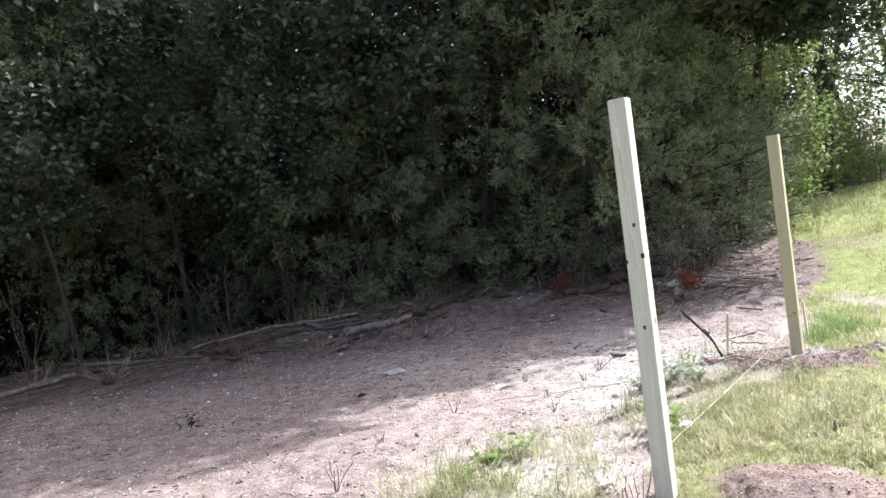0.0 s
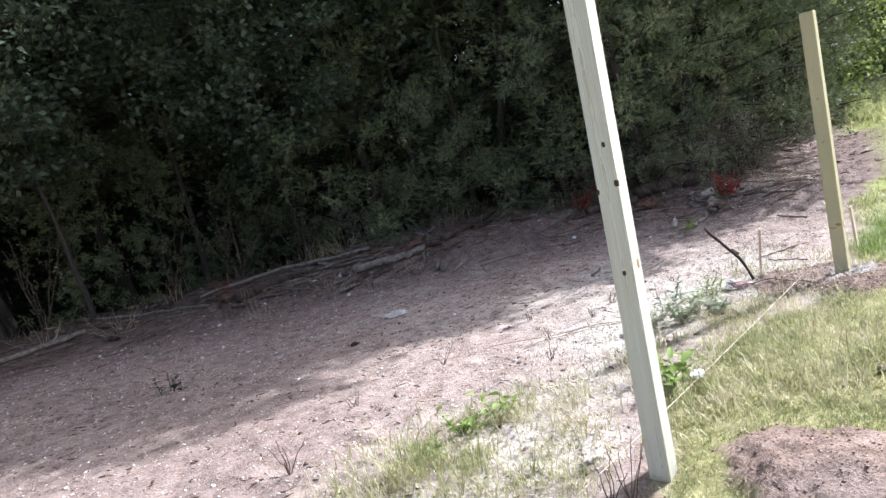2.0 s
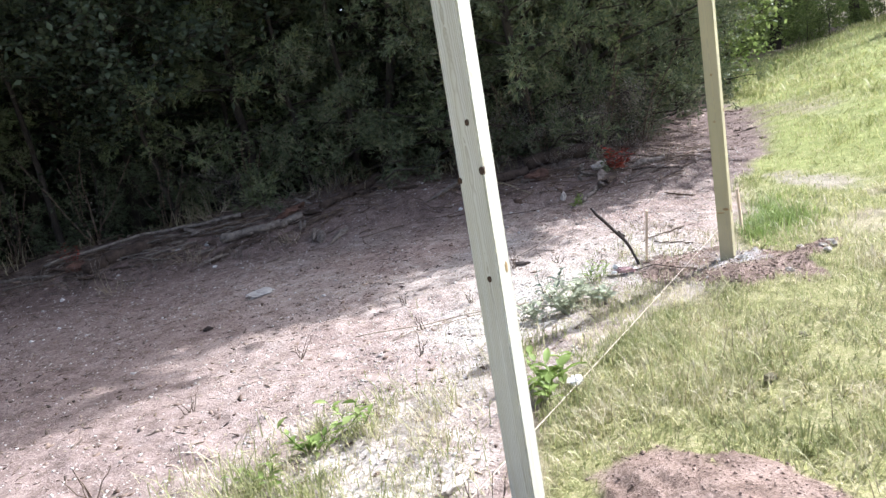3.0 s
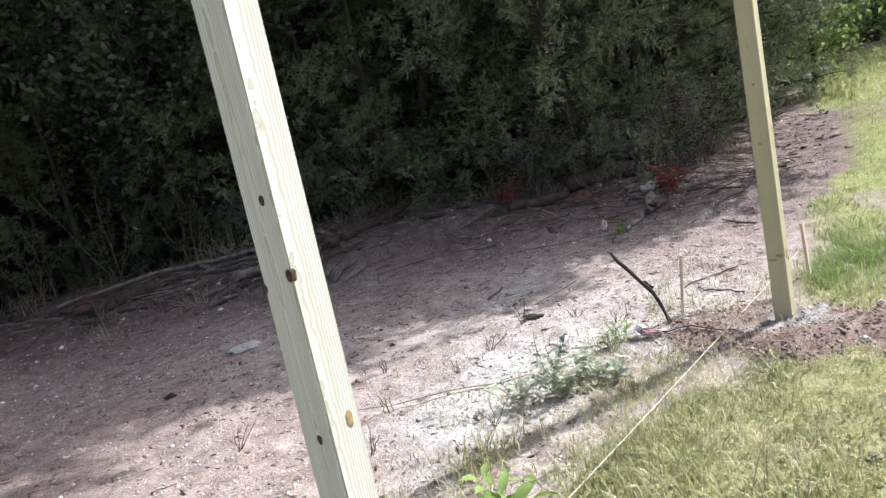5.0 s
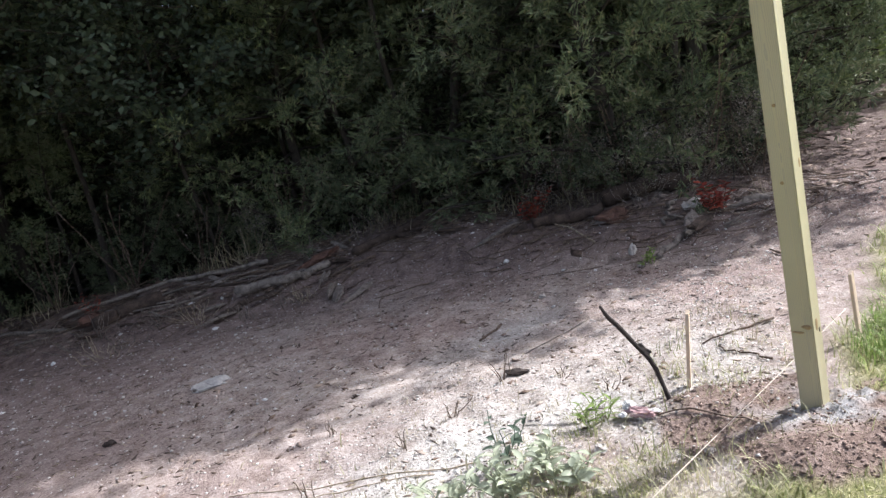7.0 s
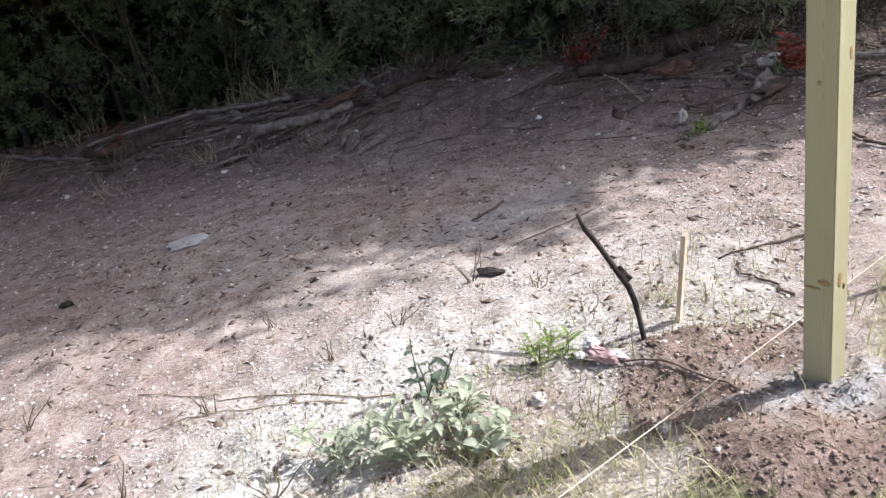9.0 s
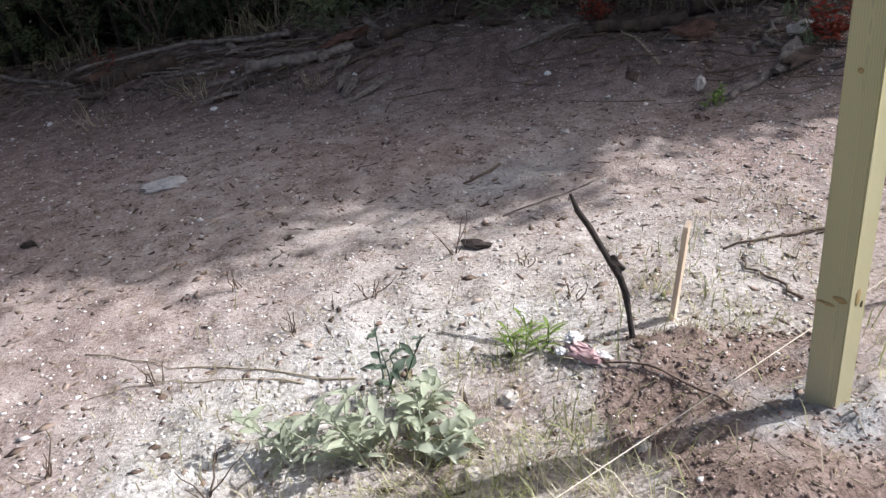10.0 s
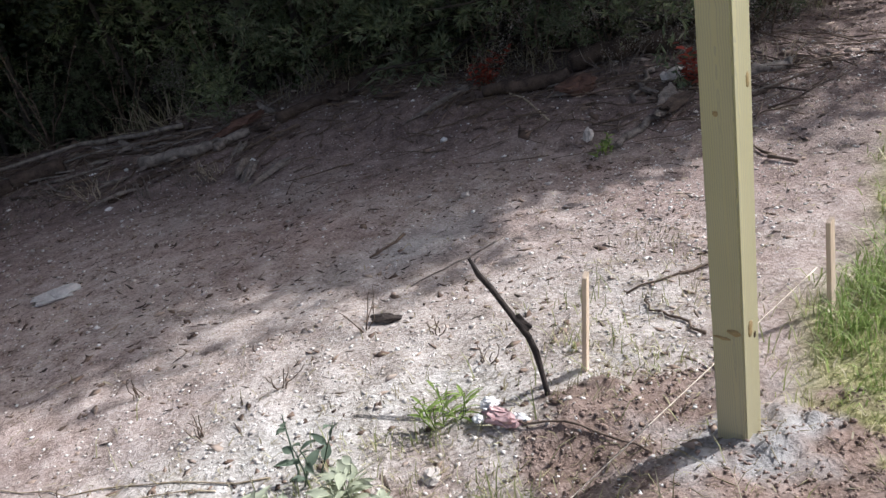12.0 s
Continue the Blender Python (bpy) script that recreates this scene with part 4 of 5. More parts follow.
slab("pale_stone", "small pale stone on shaded clay", 4.44, 5.88, 0.05, 0.04, 0.03, 30, PALE_ROCK, 7)
slab("pale_stone", "pale broken stone among weeds", 3.76, 3.85, 0.055, 0.045, 0.03, 50, PALE_ROCK, 8)
slab("pale_stone", "pale flat stone beside a fence post", 2.10, 2.745, 0.12, 0.05, 0.03, 20, PALE_ROCK, 9)
slab("pale_stone", "pale stone at the foot of a red shrub", 6.03, 6.47, 0.15, 0.11, 0.10, 0, PALE_ROCK, 10, 8, 0.02)
slab("pale_stone", "pale stone in spoil earth", 4.02, 3.58, 0.035, 0.03, 0.03, 0, PALE_ROCK, 11)
slab("pale_stone", "pale stone among the weeds", 3.62, 3.60, 0.05, 0.035, 0.03, 70, PALE_ROCK, 12)
for k, (px, py) in enumerate([(4.86, 3.30), (4.92, 3.27), (4.83, 3.25), (4.98, 3.33), (4.78, 3.38), (4.44, 3.20)]):
    slab("pale_stone", "small pinkish stone on spoil earth", px, py, 0.045, 0.035, 0.028, k * 50, PALE_ROCK, 20 + k)

slab("paper_scrap", "crumpled white paper scrap in weeds beside the string", 2.80, 2.96, 0.075, 0.05, 0.03, 30, PAPER, 41, 10, 0.03, "paper")
slab("leaf_clump", "dark clump of dead leaves on the lawn", 3.28, 2.44, 0.07, 0.04, 0.022, 10, LEAFCLUMP, 42, 8, 0.012, "dead leaves")
slab("leaf_clump", "dark clump of dead leaves on the lawn", 3.72, 2.62, 0.045, 0.03, 0.016, 60, LEAFCLUMP, 43, 8, 0.012, "dead leaves")
# torn red rag with white scraps
rag = tagged(new("torn_rag"), "torn faded red rag with white scraps on gravel", "rag")
rag.matrix_basis = pose(3.985, 3.955, ground(3.985, 3.955) + 0.02, 0, 0, 30)
for nm, mt, s, seed, off in (("rag", CLOTH, (0.055, 0.10, 0.035), 3, (0, 0, 0)), ("scrap", PAPER, (0.05, 0.04, 0.03), 5, (0.02, 0.055, 0.012)), ("scrap", PAPER, (0.03, 0.05, 0.018), 8, (0.03, -0.05, -0.004)), ("scrap", PAPER, (0.03, 0.03, 0.016), 9, (-0.035, 0.05, -0.004))):
    bm = bmesh.new()
    bmesh.ops.create_icosphere(bm, subdivisions=3, radius=0.5)
    for v in bm.verts:
        v.co += noise.noise_vector(v.co * 4 + Vector((seed, seed, 0))) * 0.35 + noise.noise_vector(v.co * 9 + Vector((0, seed, 0))) * 0.14
        v.co = Vector((v.co.x * s[0], v.co.y * s[1], v.co.z * s[2]))
    part(nm, bm_mesh(nm, bm, mt), rag).matrix_basis = pose(*off)


# ---- plants ----
def broad_leaf_arrays(base, way, length, width, rng, curl=0.3):
    """One large leaf: a cupped, pointed strip with a midrib."""
    d = way / np.linalg.norm(way)
    s = np.cross(d, np.array([0, 0, 1.0]) + rng.normal(0, 0.25, 3))
    s /= np.linalg.norm(s)
    up = np.cross(s, d)
    rows = []
    for t, w in ((0, 0.06), (0.2, 0.75), (0.45, 1.0), (0.75, 0.62), (1, 0.04)):
        c = base + d * length * t - up * (-1) * length * curl * (t - t * t) - np.array([0, 0, 1.0]) * length * curl * 0.6 * t * t
        for k in (-1, 0, 1):
            rows.append(c + s * k * width * w * 0.5 + up * abs(k) * width * 0.14)
    f = []
    for i in range(4):
        for k in range(2):
            a = i * 3 + k
            f += [(a, a + 1, a + 4), (a, a + 4, a + 3)]
    return np.array(rows), np.array(f)


def weed(name, label, x, y, stems, tall, leaf, width, per, mat, seed, lean=0.5, stem_mat=None, category="weed", single=False):
    rng = np.random.default_rng(seed)
    root = tagged(new(name), label, category)
    z = ground(x, y)
    root.matrix_basis = pose(x, y, z)
    wood, lv = [], []
    for k in range(stems):
        a = rng.random() * 2 * np.pi
        h = tall * (0.55 + 0.6 * rng.random())
        o = rng.normal(0, 0.03, 2)
        tip = np.array([o[0] + math.cos(a) * h * lean * rng.random(), o[1] + math.sin(a) * h * lean * rng.random(), h])
        ln = bent((o[0], o[1], -0.02), tip, 6, h * 0.03, seed * 13 + k)
        wood.append(tube_arrays(ln, np.linspace(0.0035, 0.0015, 6) * (0.6 + tall * 2), 4, 0, k))
        for j in range(per):
            t = 0.2 + 0.8 * (j + rng.random()) / per
            i = min(int(t * 5), 4)
            p = ln[i] + (ln[i + 1] - ln[i]) * (t * 5 - i)
            b = rng.random() * 2 * np.pi
            w = np.array([math.cos(b), math.sin(b), 0.25 + 0.5 * rng.random()])
            lv.append(broad_leaf_arrays(p, w, leaf * (0.6 + 0.7 * rng.random()) * (1.1 - 0.4 * t), width * (0.7 + 0.5 * rng.random()), rng))
    if single:
        for a in wood:
            part("stem", mesh_of("stem", *a, stem_mat or mat), root)
        for a in lv:
            part("leaf", mesh_of("leaf", *a, mat, False), root)
    else:
        tagged(part("stalkwork", mesh_of("stalkwork", *join_arrays(wood), stem_mat or mat), root), kind="stuff")
        tagged(part("foliage", mesh_of("foliage", *join_arrays(lv), mat, False), root), kind="stuff")
    return root


weed("broadleaf_weed", "bushy weed with dusty silver-green leaves on pale gravel", 3.38, 3.72, 9, 0.17, 0.10, 0.024, 8, SILVER, 1, 1.5, single=True)
weed("broadleaf_weed", "bushy weed with dusty silver-green leaves on pale gravel", 3.20, 3.78, 6, 0.12, 0.085, 0.022, 7, SILVER, 2, 1.5, single=True)
weed("broadleaf_weed", "bushy weed with dusty silver-green leaves on pale gravel", 3.55, 3.70, 8, 0.13, 0.09, 0.026, 6, SILVER, 16, 1.3, single=True)
weed("broadleaf_weed", "dusty grey-green weed on pale gravel", 3.52, 3.83, 7, 0.12, 0.085, 0.026, 6, SILVER, 3, 1.0, single=True)
weed("broadleaf_weed", "tall thin weed with dark hanging leaves", 3.43, 3.97, 4, 0.19, 0.06, 0.026, 4, SILVER_DARK, 4, 0.8, single=True)
weed("broadleaf_weed", "yellow-green weed at the edge of spoil earth", 3.85, 4.04, 7, 0.10, 0.075, 0.010, 6, WEED, 5, 0.9, single=True)
weed("broadleaf_weed", "light green broad-leaved weed beside the string", 2.78, 3.02, 7, 0.10, 0.12, 0.040, 4, WEED, 6, 1.0, single=True)
weed("broadleaf_weed", "light green broad-leaved weed in the grass", 2.66, 2.98, 5, 0.09, 0.09, 0.03, 5, WEED, 7, 1.0, single=True)
weed("broadleaf_weed", "bright green weed on pale chalky clay", 1.84, 3.30, 6, 0.11, 0.075, 0.026, 5, WEED, 8, 1.8)
weed("broadleaf_weed", "bright green weed on pale chalky clay", 2.02, 3.40, 5, 0.10, 0.07, 0.024, 5, WEED, 9, 1.8)
weed("broadleaf_weed", "small bright green weed on chalky clay", 1.60, 3.20, 5, 0.10, 0.06, 0.02, 5, WEED, 10, 1.8)
weed("small_weed", "small green seedling in shaded dirt", 5.26, 5.93, 6, 0.12, 0.05, 0.02, 7, WEED, 11, 0.8)
weed("small_weed", "small dark green weed in the shade", 0.55, 5.7, 5, 0.12, 0.05, 0.02, 7, BROAD, 12, 0.8)
weed("red_shrub", "small shrub with red autumn leaves beside a fallen log", 5.09, 7.42, 14, 0.26, 0.06, 0.03, 9, REDLEAF, 13, 0.9, TWIG, "shrub")
weed("red_shrub", "small shrub with red autumn leaves at the wood's edge", 6.08, 6.25, 12, 0.22, 0.07, 0.035, 9, REDLEAF, 14, 0.9, TWIG, "shrub")
weed("red_shrub", "red-leaved seedling in leaf litter", 1.25, 8.9, 5, 0.22, 0.05, 0.025, 7, REDLEAF, 15, 0.8, TWIG, "shrub")

# saplings and bushes under the trees
rs = random.Random(4)
for k, (bx, by) in enumerate([(3.2, 9.3), (2.3, 9.5), (4.2, 9.0), (5.3, 8.1), (0.7, 9.9), (6.0, 7.3), (6.6, 7.1), (-0.8, 10.3), (7.5, 7.35), (4.8, 8.6), (1.5, 9.8), (7.0, 7.0), (5.6, 7.7)]):
    weed("sapling", "thin leafy sapling under the cedars", bx, by, 7, 0.75 + 0.5 * rs.random(), 0.085, 0.042, 16, BROAD if k % 3 else CEDAR, 40 + k, 0.7, TWIG, "sapling")

# dead stalks standing on the clay
for k, (bx, by, h) in enumerate([(3.72, 4.72, 0.17), (3.40, 4.50, 0.10), (1.05, 3.55, 0.19), (2.1, 4.35, 0.12), (2.75, 4.2, 0.10), (3.0, 3.65, 0.13), (2.55, 3.85, 0.12), (4.05, 4.3, 0.08), (2.04, 2.44, 0.24), (2.0, 2.50, 0.18), (3.15, 4.35, 0.09), (2.9, 4.75, 0.08), (1.5, 4.1, 0.1), (3.95, 4.55, 0.07)]):
    rng = np.random.default_rng(60 + k)
    bits = []
    for j in range(5):
        d = rng.normal(0, 0.35, 2)
        bits.append(tube_arrays(bent((0, 0, -0.02), (d[0] * h, d[1] * h, h * (0.5 + 0.5 * rng.random())), 6, 0.006, 70 + k * 9 + j), np.linspace(0.003, 0.0012, 6), 4, 0.1, j))
    ob = tagged(new("dead_stalk", mesh_of("dead_stalk", *join_arrays(bits), TWIG)), "dry branching weed stalk standing on clay", "dead weed", "dead stalks")
    ob.matrix_basis = pose(bx, by, ground(bx, by))

# ---- smoker grill on the far lawn ----
grill = tagged(new("smoker_grill"), "black steel barrel smoker grill standing on the lawn", "grill")
sx, sy = 16.75, 8.8
grill.matrix_basis = pose(sx, sy, ground(sx, sy), 0, 0, -63)


def drum(r, ln):
    bm = bmesh.new()
    bmesh.ops.create_cone(bm, cap_ends=True, segments=28, radius1=r, radius2=r, depth=ln)
    bmesh.ops.bevel(bm, geom=[e for e in bm.edges if e.is_boundary or len(e.link_faces) == 2 and any(len(f.verts) > 4 for f in e.link_faces)], offset=0.02, segments=2, affect="EDGES")
    bmesh.ops.rotate(bm, matrix=Matrix.Rotation(radians(90), 3, "Y"), verts=bm.verts)
    return bm


part("barrel", bm_mesh("barrel", drum(0.29, 1.25), STEEL, False), grill).matrix_basis = pose(0, 0, 0.76)
for u in (-0.3, 0.3):
    part("lid_handle", bm_mesh("lid_handle", box_bm(0.34, 0.03, 0.03, 0.006), STEEL), grill, "bare steel handle").matrix_basis = pose(u, -0.20, 0.99)
part("firebox", bm_mesh("firebox", box_bm(0.42, 0.44, 0.40, 0.02), STEEL), grill).matrix_basis = pose(0.84, 0, 0.62)
part("shelf", bm_mesh("shelf", box_bm(1.1, 0.24, 0.02, 0.004), STEEL), grill).matrix_basis = pose(0, -0.42, 0.60)
for u in (-0.57, 0.57):
    for w in (-0.2, 0.2):
        part("leg", bm_mesh("leg", box_bm(0.045, 0.045, 0.60, 0.005), STEEL), grill).matrix_basis = pose(u, w, 0.29)
for w in (-0.2, 0.2):
    part("rail", bm_mesh("rail", box_bm(1.16, 0.04, 0.04, 0.005), STEEL), grill).matrix_basis = pose(0, w, 0.06)
for w in (-0.26, 0.26):
    bm = bmesh.new()
    bmesh.ops.create_cone(bm, cap_ends=True, segments=20, radius1=0.13, radius2=0.13, depth=0.05)
    part("wheel", bm_mesh("wheel", bm, STEEL), grill).matrix_basis = pose(0.60, w, 0.13, 90, 0, 0)
bm = bmesh.new()
bmesh.ops.create_cone(bm, cap_ends=True, segments=16, radius1=0.06, radius2=0.06, depth=0.5)
part("chimney", bm_mesh("chimney", bm, STEEL), grill).matrix_basis = pose(-0.5, 0.12, 1.2)


# ---- what lies and grows on the ground in numbers ----
rng = np.random.default_rng(5)


def scatter(n, x0, x1, y0, y1, keep):
    x, y = x0 + (x1 - x0) * rng.random(n), y0 + (y1 - y0) * rng.random(n)
    k = rng.random(n) < keep(x, y)
    return x[k], y[k]


def lawn_keep(x, y):
    e = lawn_edge(x) - y + 0.22 * fbm(x * 2.3, y * 2.3, 21, 4)
    thin = 1 - 0.8 * smooth(0.12, 0.3, fbm(x * 1.1, y * 1.1, 31, 3)) * smooth(4.6, 6, x) * (1 - smooth(6.6, 7.6, x))
    clump = 0.24 + 1.5 * np.clip(fbm(x * 5, y * 5, 33, 4) + 0.2, 0, 0.6)
    thin = thin * (1 - 0.72 * bare_strip(x, y))
    return smooth(-0.10, 0.14, e) * (1 - diggings(x, y)) * thin * clump


def lawn(name, n, x0, x1, y0, y1, length, width, label, keep=lawn_keep, mat=None):
    x, y = scatter(n, x0, x1, y0, y1, keep)
    m = len(x)
    tall = length * (0.35 + 1.1 * rng.random(m) ** 1.5) * (0.7 + 1.3 * np.clip(fbm(x * 2.2, y * 2.2, 41, 4) + 0.2, 0, 0.7))
    v, f = blades(x, y, height(x, y), tall, width * (0.6 + 0.8 * rng.random(m)), 0.25 + 1.2 * rng.random(m), rng)
    tagged(new(name, mesh_of(name, v, f, mat or GRASS)), label, "grass", kind="stuff")


def near_lawn(x, y):
    return lawn_keep(x, y) * np.exp(-(((x - 3.4) / 1.7) ** 4 + ((y - 2.7) / 1.5) ** 4))


lawn("lawn_grass", 210000, 0.4, 6.4, 0.4, 5.0, 0.044, 0.0038, "short mown yellow-green lawn grass", near_lawn)
lawn("lawn_grass", 120000, -3, 6.4, -3, 6.4, 0.055, 0.0055, "mown yellow-green lawn grass")
lawn("lawn_grass", 190000, 5.0, 13, -3, 9.8, 0.05, 0.0065, "mown fresh green lawn grass on a rise", lambda x, y: lawn_keep(x, y) * smooth(5.0, 6.6, x), TURF)
lawn("lawn_grass", 110000, 10, 40, -6, 20, 0.11, 0.02, "sunlit green lawn grass on a rise", lawn_keep, TURF)


lawn("lawn_grass", 22000, 1.2, 6.2, 0.8, 5.0, 0.085, 0.0030, "thin straw stalks standing in the lawn", lambda x, y: near_lawn(x, y) * 0.6, DRYGRASS)


def fringe(x, y):
    e = lawn_edge(x) - y + 0.3 * fbm(x * 2.3, y * 2.3, 21, 4)
    clump = smooth(0.02, 0.28, fbm(x * 3.2, y * 3.2, 51, 4))
    return np.exp(-((e + 0.32) / 0.42) ** 2) * (0.12 + 0.88 * clump) * (1 - smooth(4.3, 5, x)) * (1 - 0.8 * diggings(x, y))


lawn("weedy_grass", 60000, 0, 5, 1.5, 4.6, 0.075, 0.0035, "sparse weedy grass at the lawn's edge", fringe)
lawn("dry_grass", 60000, 0, 5, 1.5, 4.9, 0.045, 0.003, "thin dry grass on chalky ground", lambda x, y: np.exp(-((lawn_edge(x) - y + 0.5) / 0.5) ** 2) * (0.15 + smooth(-0.1, 0.3, fbm(x * 4, y * 4, 52, 3))) * 0.4, DRYGRASS)
lawn("weedy_grass", 5000, 3.2, 4.1, 3.3, 3.9, 0.045, 0.0032, "thin green grass at the edge of spoil earth", lambda x, y: bell(x, y, 3.70, 3.52, 0.34, 0.16, 0.15) * (1 - diggings(x, y)))
lawn("weedy_grass", 17000, 1.0, 2.5, 2.7, 3.8, 0.10, 0.0045, "bright green weedy grass on chalky clay", lambda x, y: 0.9 * bell(x, y, 1.75, 3.25, 0.42, 0.20, 0.3) * (0.3 + 1.4 * smooth(-0.05, 0.25, fbm(x * 7, y * 7, 57, 3))))
lawn("weedy_grass", 700, 3.5, 4.1, 3.8, 4.3, 0.07, 0.004, "green tuft at the edge of spoil earth", lambda x, y: 1.3 * bell(x, y, 3.84, 4.05, 0.09, 0.05, 0.3))
lawn("weedy_grass", 2600, 2.5, 3.2, 3.1, 3.7, 0.085, 0.0045, "dark green tuft in pale gravel", lambda x, y: 1.2 * bell(x, y, 2.86, 3.42, 0.14, 0.07, 0.4))
lawn("weedy_grass", 26000, 4.75, 6.0, 3.5, 4.9, 0.075, 0.0042, "long green grass round a stake", lambda x, y: lawn_keep(x, y + 0.12) * 1.3 * bell(x, y, 5.25, 4.10, 0.42, 0.24, 0.75), WEED)
lawn("forest_grass", 12000, -3, 8, 7.2, 10, 0.22, 0.006, "dry grass and stems under the trees", lambda x, y: smooth(-0.5, 0.4, y - tree_line(x)) * smooth(0.0, 0.3, fbm(x * 2, y * 2, 55, 3)), DRYGRASS)


def bits(name, label, n, area, keep, size, flat, mat, category, long=1.0, lift=0.2):
    """Many small angular bits lying about, joined."""
    x, y = scatter(n, *area, keep)
    m = len(x)
    base = np.array([(1, 0, 0), (0, 1, 0), (-1, 0, 0), (0, -1, 0), (0, 0, 1), (0, 0, -1)], float)
    v = base[None] * (0.7 + 0.6 * rng.random((m, 6, 1))) + rng.normal(0, 0.16, (m, 6, 3))
    s = size * np.exp(np.clip(rng.normal(0, 0.45, m), -1.2, 0.8))
    v = v * (s[:, None] * np.array([long, 1, flat])[None])[:, None]
    a = rng.random(m) * 2 * np.pi
    c, q = np.cos(a)[:, None], np.sin(a)[:, None]
    w = np.stack([v[..., 0] * c - v[..., 1] * q, v[..., 0] * q + v[..., 1] * c, v[..., 2]], -1)
    tilt = rng.normal(0, 0.18, (m, 1, 2))
    w[..., 2] += w[..., 0] * tilt[..., 0] + w[..., 1] * tilt[..., 1]
    w += np.stack([x, y, height(x, y) + s * flat * lift], 1)[:, None]
    tri = np.array([(0, 1, 4), (1, 2, 4), (2, 3, 4), (3, 0, 4), (1, 0, 5), (2, 1, 5), (3, 2, 5), (0, 3, 5)])
    f = ((np.arange(m) * 6)[:, None, None] + tri[None]).reshape(-1, 3)
    tagged(new(name, mesh_of(name, w.reshape(-1, 3), f, mat)), label, category, kind="stuff")


def bare(x, y):
    return smooth(0.0, 0.25, y - lawn_edge(x)) * (1 - 0.6 * smooth(-0.4, 0.5, y - tree_line(x)))


bits("gravel", "pale gravel bits strewn on the clay", 70000, (-1, 7.5, 1.5, 8.2), lambda x, y: bare(x, y) * (0.20 + 0.8 * np.exp(-((lawn_edge(x) - y + 0.8) / 0.7) ** 2)), 0.0048, 0.5, STONES, "gravel")
bits("gravel", "larger pale pebbles on the clay", 2600, (-2, 8, 1.5, 8.6), lambda x, y: bare(x, y) * (0.35 + 0.4 * smooth(4.5, 6, y)), 0.0085, 0.55, STONES, "gravel")
bits("leaf_litter", "small dead leaves strewn on the clay", 34000, (-2.5, 9, 2, 9), lambda x, y: bare(x, y) * 0.4 + smooth(-1.3, 0, y - tree_line(x)) * 0.8, 0.0075, 0.14, LITTER, "leaf litter", 2.0)
# chips thicken from y 4.6 on, deepening the tone where the tree shade starts
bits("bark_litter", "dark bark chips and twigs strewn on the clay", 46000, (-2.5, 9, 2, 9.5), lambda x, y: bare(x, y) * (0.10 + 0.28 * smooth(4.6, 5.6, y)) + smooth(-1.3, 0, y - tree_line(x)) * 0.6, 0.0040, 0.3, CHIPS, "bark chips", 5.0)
bits("leaf_litter", "deep dead leaves under the trees", 9000, (-4, 10, 5.8, 11), lambda x, y: smooth(-1.5, -0.2, y - tree_line(x)), 0.024, 0.15, LITTER, "leaf litter", 1.5)
bits("earth_clods", "loose crumbled clods of dug earth", 30000, (1.6, 5.3, 1.5, 4.2), lambda x, y: diggings(x, y) * 0.75, 0.0036, 0.6, DIRT_CLOD, "earth")

bits("earth_clods", "dark crumbs of dug earth heaped by the posts", 26000, (1.6, 5.3, 1.5, 4.2), lambda x, y: diggings(x, y) * (0.12 + smooth(-0.1, 0.15, fbm(x * 4, y * 4, 91, 3))) * (1 - bell(x, y, 4.58, 3.58, 0.24, 0.20)) * (0.3 + 0.7 * smooth(3.0, 3.6, x)), 0.0042, 0.8, DARK_CLOD, "earth", 1.2, 0.35)
bits("straw_bits", "bits of dry straw and root in the dug earth", 1500, (3.6, 5.0, 3.1, 4.2), lambda x, y: diggings(x, y) * 0.8 + 0.15, 0.0008, 1.0, DRYGRASS, "straw", 18.0, 4.0)

# fallen twigs in the litter at the foot of the trees
tw = []
for k in range(1100):
    tx = -2.5 + 10 * rng.random()
    ty = float(tree_line(tx)) + rng.normal(-0.6, 0.55)
    if ty < lawn_edge(tx) + 0.5:
        continue
    a, ln = rng.random() * np.pi, 0.12 + 0.5 * rng.random() ** 2
    p = bent((tx, ty, 0), (tx + math.cos(a) * ln, ty + math.sin(a) * ln, 0), 5, ln * 0.05, k)
    p = drape(p, 0.012 + 0.03 * rng.random())
    tw.append(tube_arrays(p, np.linspace(0.005, 0.002, 5) * (0.4 + 0.9 * rng.random()), 4, 0.2, k))
tagged(new("fallen_twigs", mesh_of("fallen_twigs", *join_arrays(tw), TWIG)), "dry twigs lying in the litter under the trees", "twigs", kind="stuff")

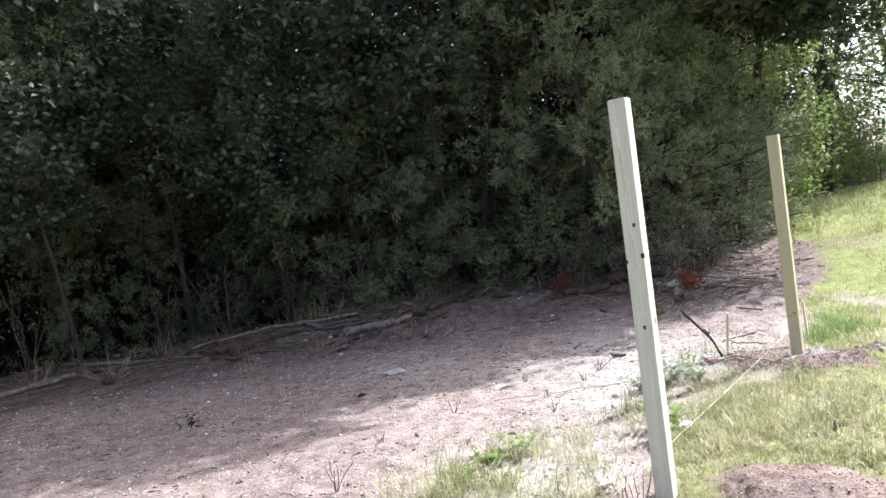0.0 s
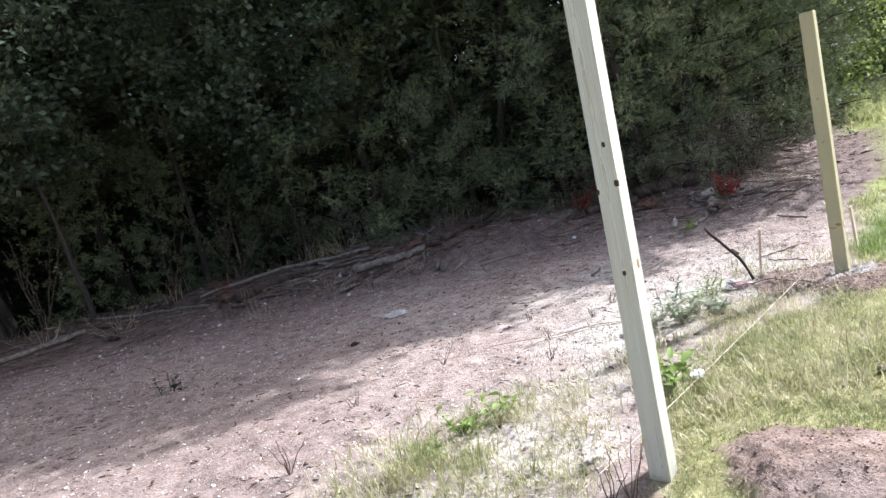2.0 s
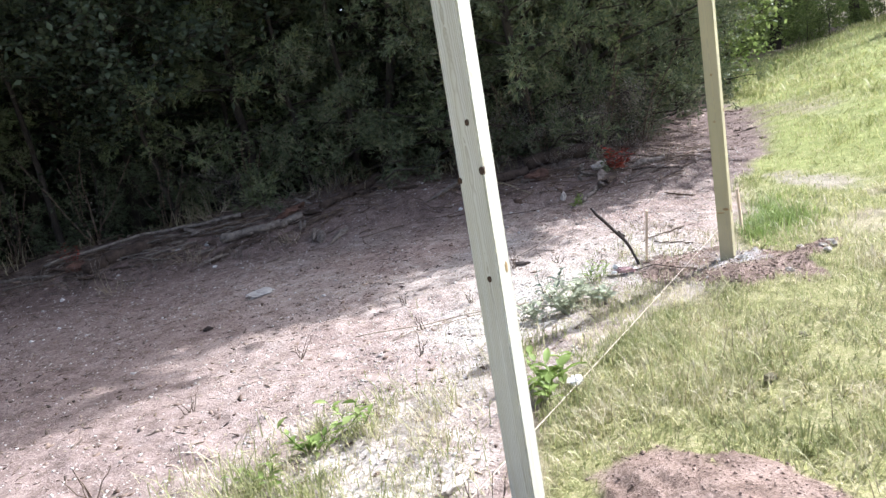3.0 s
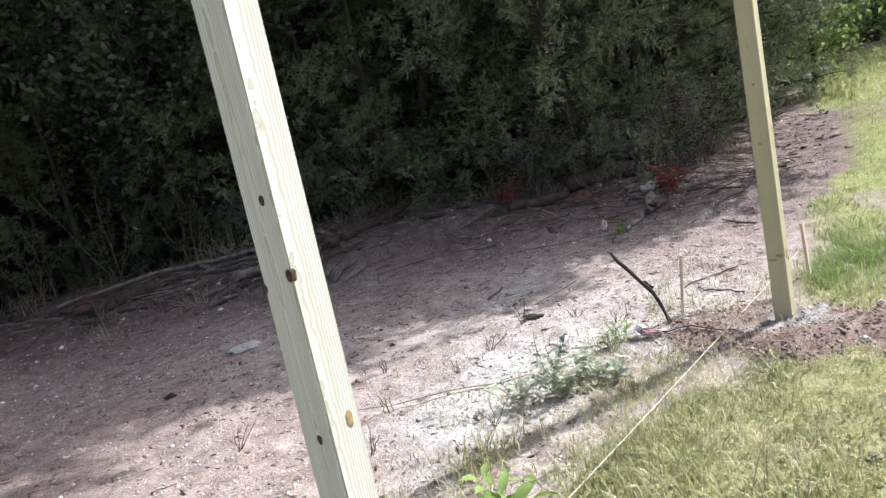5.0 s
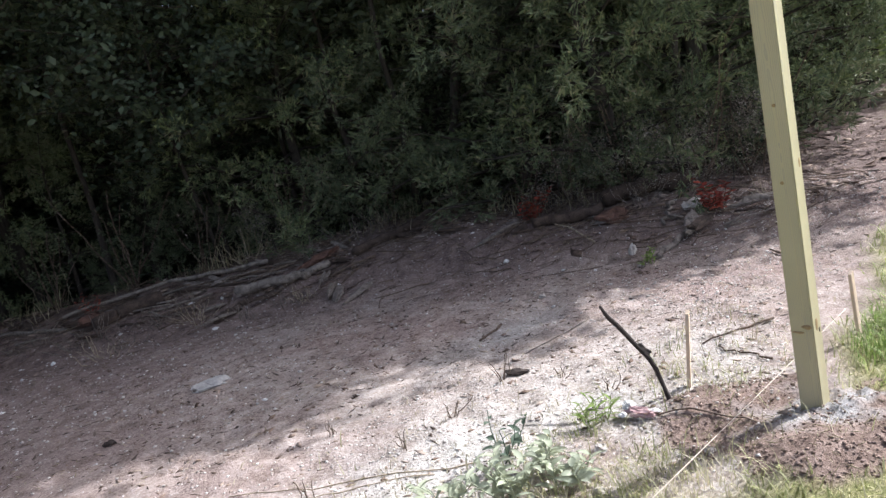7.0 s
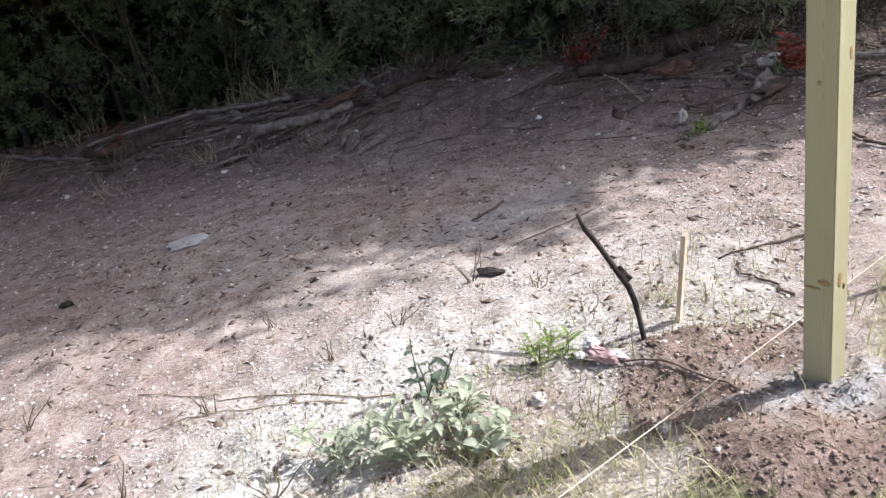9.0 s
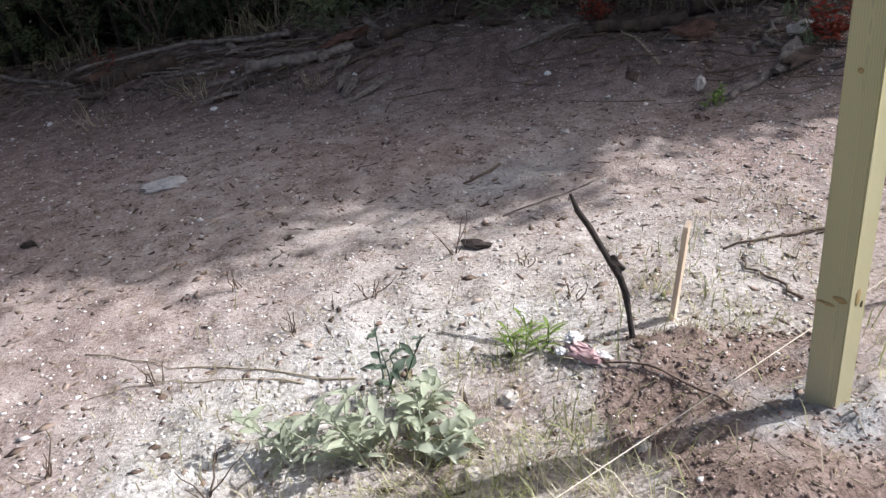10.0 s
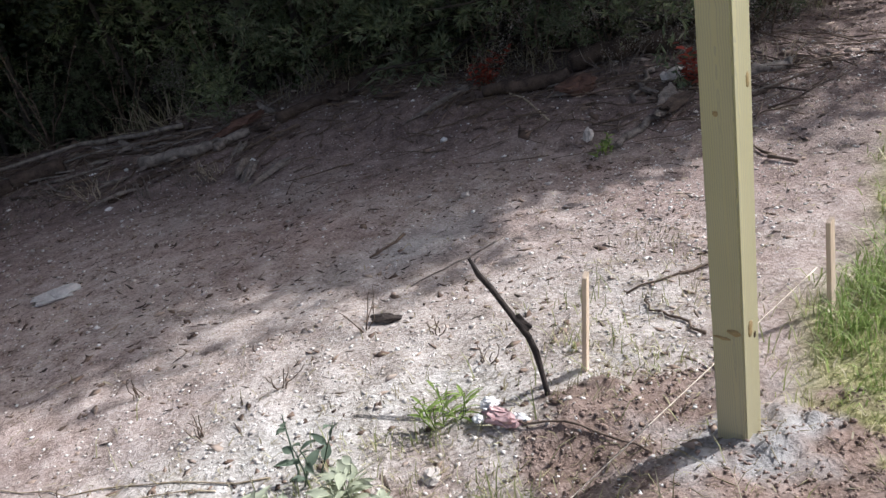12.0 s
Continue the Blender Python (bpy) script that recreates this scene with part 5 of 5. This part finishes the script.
# fans of dead straw and brush along the wood pile
for k, (bx, by, h) in enumerate([(1.47, 7.7, 0.22), (1.6, 7.8, 0.16), (1.9, 8.05, 0.2), (2.2, 7.9, 0.2), (2.6, 7.65, 0.18), (1.2, 8.2, 0.22), (3.1, 7.6, 0.15), (1.35, 8.3, 0.25), (2.15, 8.2, 0.2), (2.7, 9.1, 0.4), (0.8, 8.5, 0.3), (3.2, 8.4, 0.3), (0.1, 8.8, 0.35), (2.9, 7.6, 0.2), (3.7, 8.5, 0.35), (6.6, 6.3, 0.25), (5.9, 7.0, 0.3), (4.0, 8.7, 0.3), (-0.7, 9.2, 0.35)]):
    bits_k = []
    for j in range(18):
        d = rng.normal(0, 0.6, 2)
        bits_k.append(tube_arrays(bent((d[0] * 0.1, d[1] * 0.1, -0.02), (d[0] * h, d[1] * h, h * rng.random() * 0.8 + 0.02), 6, 0.012, 900 + k * 40 + j), np.linspace(0.004, 0.0015, 6), 4, 0.1, j))
    ob = tagged(new("dead_brush", mesh_of("dead_brush", *join_arrays(bits_k), GREYWOOD if k % 3 else STRAW)), "fan of dead straw and brush on the wood pile", "dead brush", "dead brush along the wood pile", "stuff")
    ob.matrix_basis = pose(bx, by, ground(bx, by))

# broken slabs and sticks heaped along the wood pile
for k in range(44):
    sx_, off = -0.6 + 6.9 * rng.random(), rng.normal(-0.55, 0.28)
    sy_ = float(tree_line(sx_)) + off
    slab("wood_scrap", "broken scrap of rotten wood in the litter", sx_, sy_, 0.05 + 0.06 * rng.random(), 0.14 + 0.28 * rng.random() ** 2, 0.03 + 0.03 * rng.random(), float(rng.random() * 180), ROT if k % 2 else GREYWOOD, 100 + k, float(rng.normal(0, 9)), 0.012, "wood scrap")["group"] = "scraps of wood along the edge of the trees"

# split pieces of grey wood in the thick of the pile
for k in range(9):
    sx_, sy_ = 2.3 + 1.25 * rng.random(), 7.62 + 0.5 * rng.random()
    slab("wood_scrap", "split grey piece of wood on the wood pile", sx_, sy_, 0.03 + 0.03 * rng.random(), 0.14 + 0.18 * rng.random(), 0.03, float(-75 + 60 * rng.random()), ROT if k % 3 == 0 else GREYWOOD, 300 + k, float(rng.normal(6, 8)), 0.03, "wood scrap")["group"] = "scraps of wood along the edge of the trees"

# sticks lying across one another on the pile
for k in range(44):
    sx_ = 0.7 + 2.9 * rng.random() if k < 38 else 4.9 + 1.6 * rng.random()
    sy_ = float(tree_line(sx_)) - 0.75 + rng.normal(0, 0.25)
    a, ln = radians(-25 + rng.normal(0, 32)), 0.22 + 0.42 * rng.random() ** 1.5
    line = drape(bent((sx_ - math.cos(a) * ln / 2, sy_ - math.sin(a) * ln / 2, 0), (sx_ + math.cos(a) * ln / 2, sy_ + math.sin(a) * ln / 2, 0), 7, ln * 0.025, 700 + k), 0.008)
    line[:, 2] += np.linspace(0.0, 0.07 * rng.random(), 7)
    mat = (GREYWOOD, GREYWOOD, ROT, TWIG)[k % 4]
    tagged(new("broken_stick", mesh_of("broken_stick", *tube_arrays(line, np.linspace(1.0, 0.6, 7) * (0.006 + 0.009 * rng.random()), 6, 0.25, k), mat)), "broken dead stick lying across the wood pile", "stick", "sticks on the wood pile")

# clippings and straw blown over the clay
cx, cy = scatter(9500, -0.5, 6.5, 1.9, 7.6, lambda x, y: bare(x, y) * (0.25 + 0.75 * np.exp(-((lawn_edge(x) - y + 0.6) / 0.7) ** 2)))
m = len(cx)
ca, cl_ = rng.random(m) * 2 * np.pi, 0.018 + 0.05 * rng.random(m) ** 2
cd = np.stack([np.cos(ca), np.sin(ca), rng.normal(0, 0.18, m)], 1) * cl_[:, None]
cs = np.stack([-np.sin(ca), np.cos(ca), np.zeros(m)], 1) * (0.0013 + 0.0012 * rng.random(m))[:, None]
c0 = np.stack([cx, cy, height(cx, cy) + 0.006], 1)
cm = c0 + cd * 0.5 + rng.normal(0, 0.003, (m, 3)) + np.array([0, 0, 0.004])
cv = np.stack([c0 - cs, c0 + cs, cm + cs, cm - cs, c0 + cd], 1).reshape(-1, 3)
cf = ((np.arange(m) * 5)[:, None, None] + np.array([[0, 1, 2], [0, 2, 3], [3, 2, 4]])[None]).reshape(-1, 3)
tagged(new("straw_litter", mesh_of("straw_litter", cv, cf, DRYGRASS)), "dry straw and clippings strewn over the clay", "straw", kind="stuff")
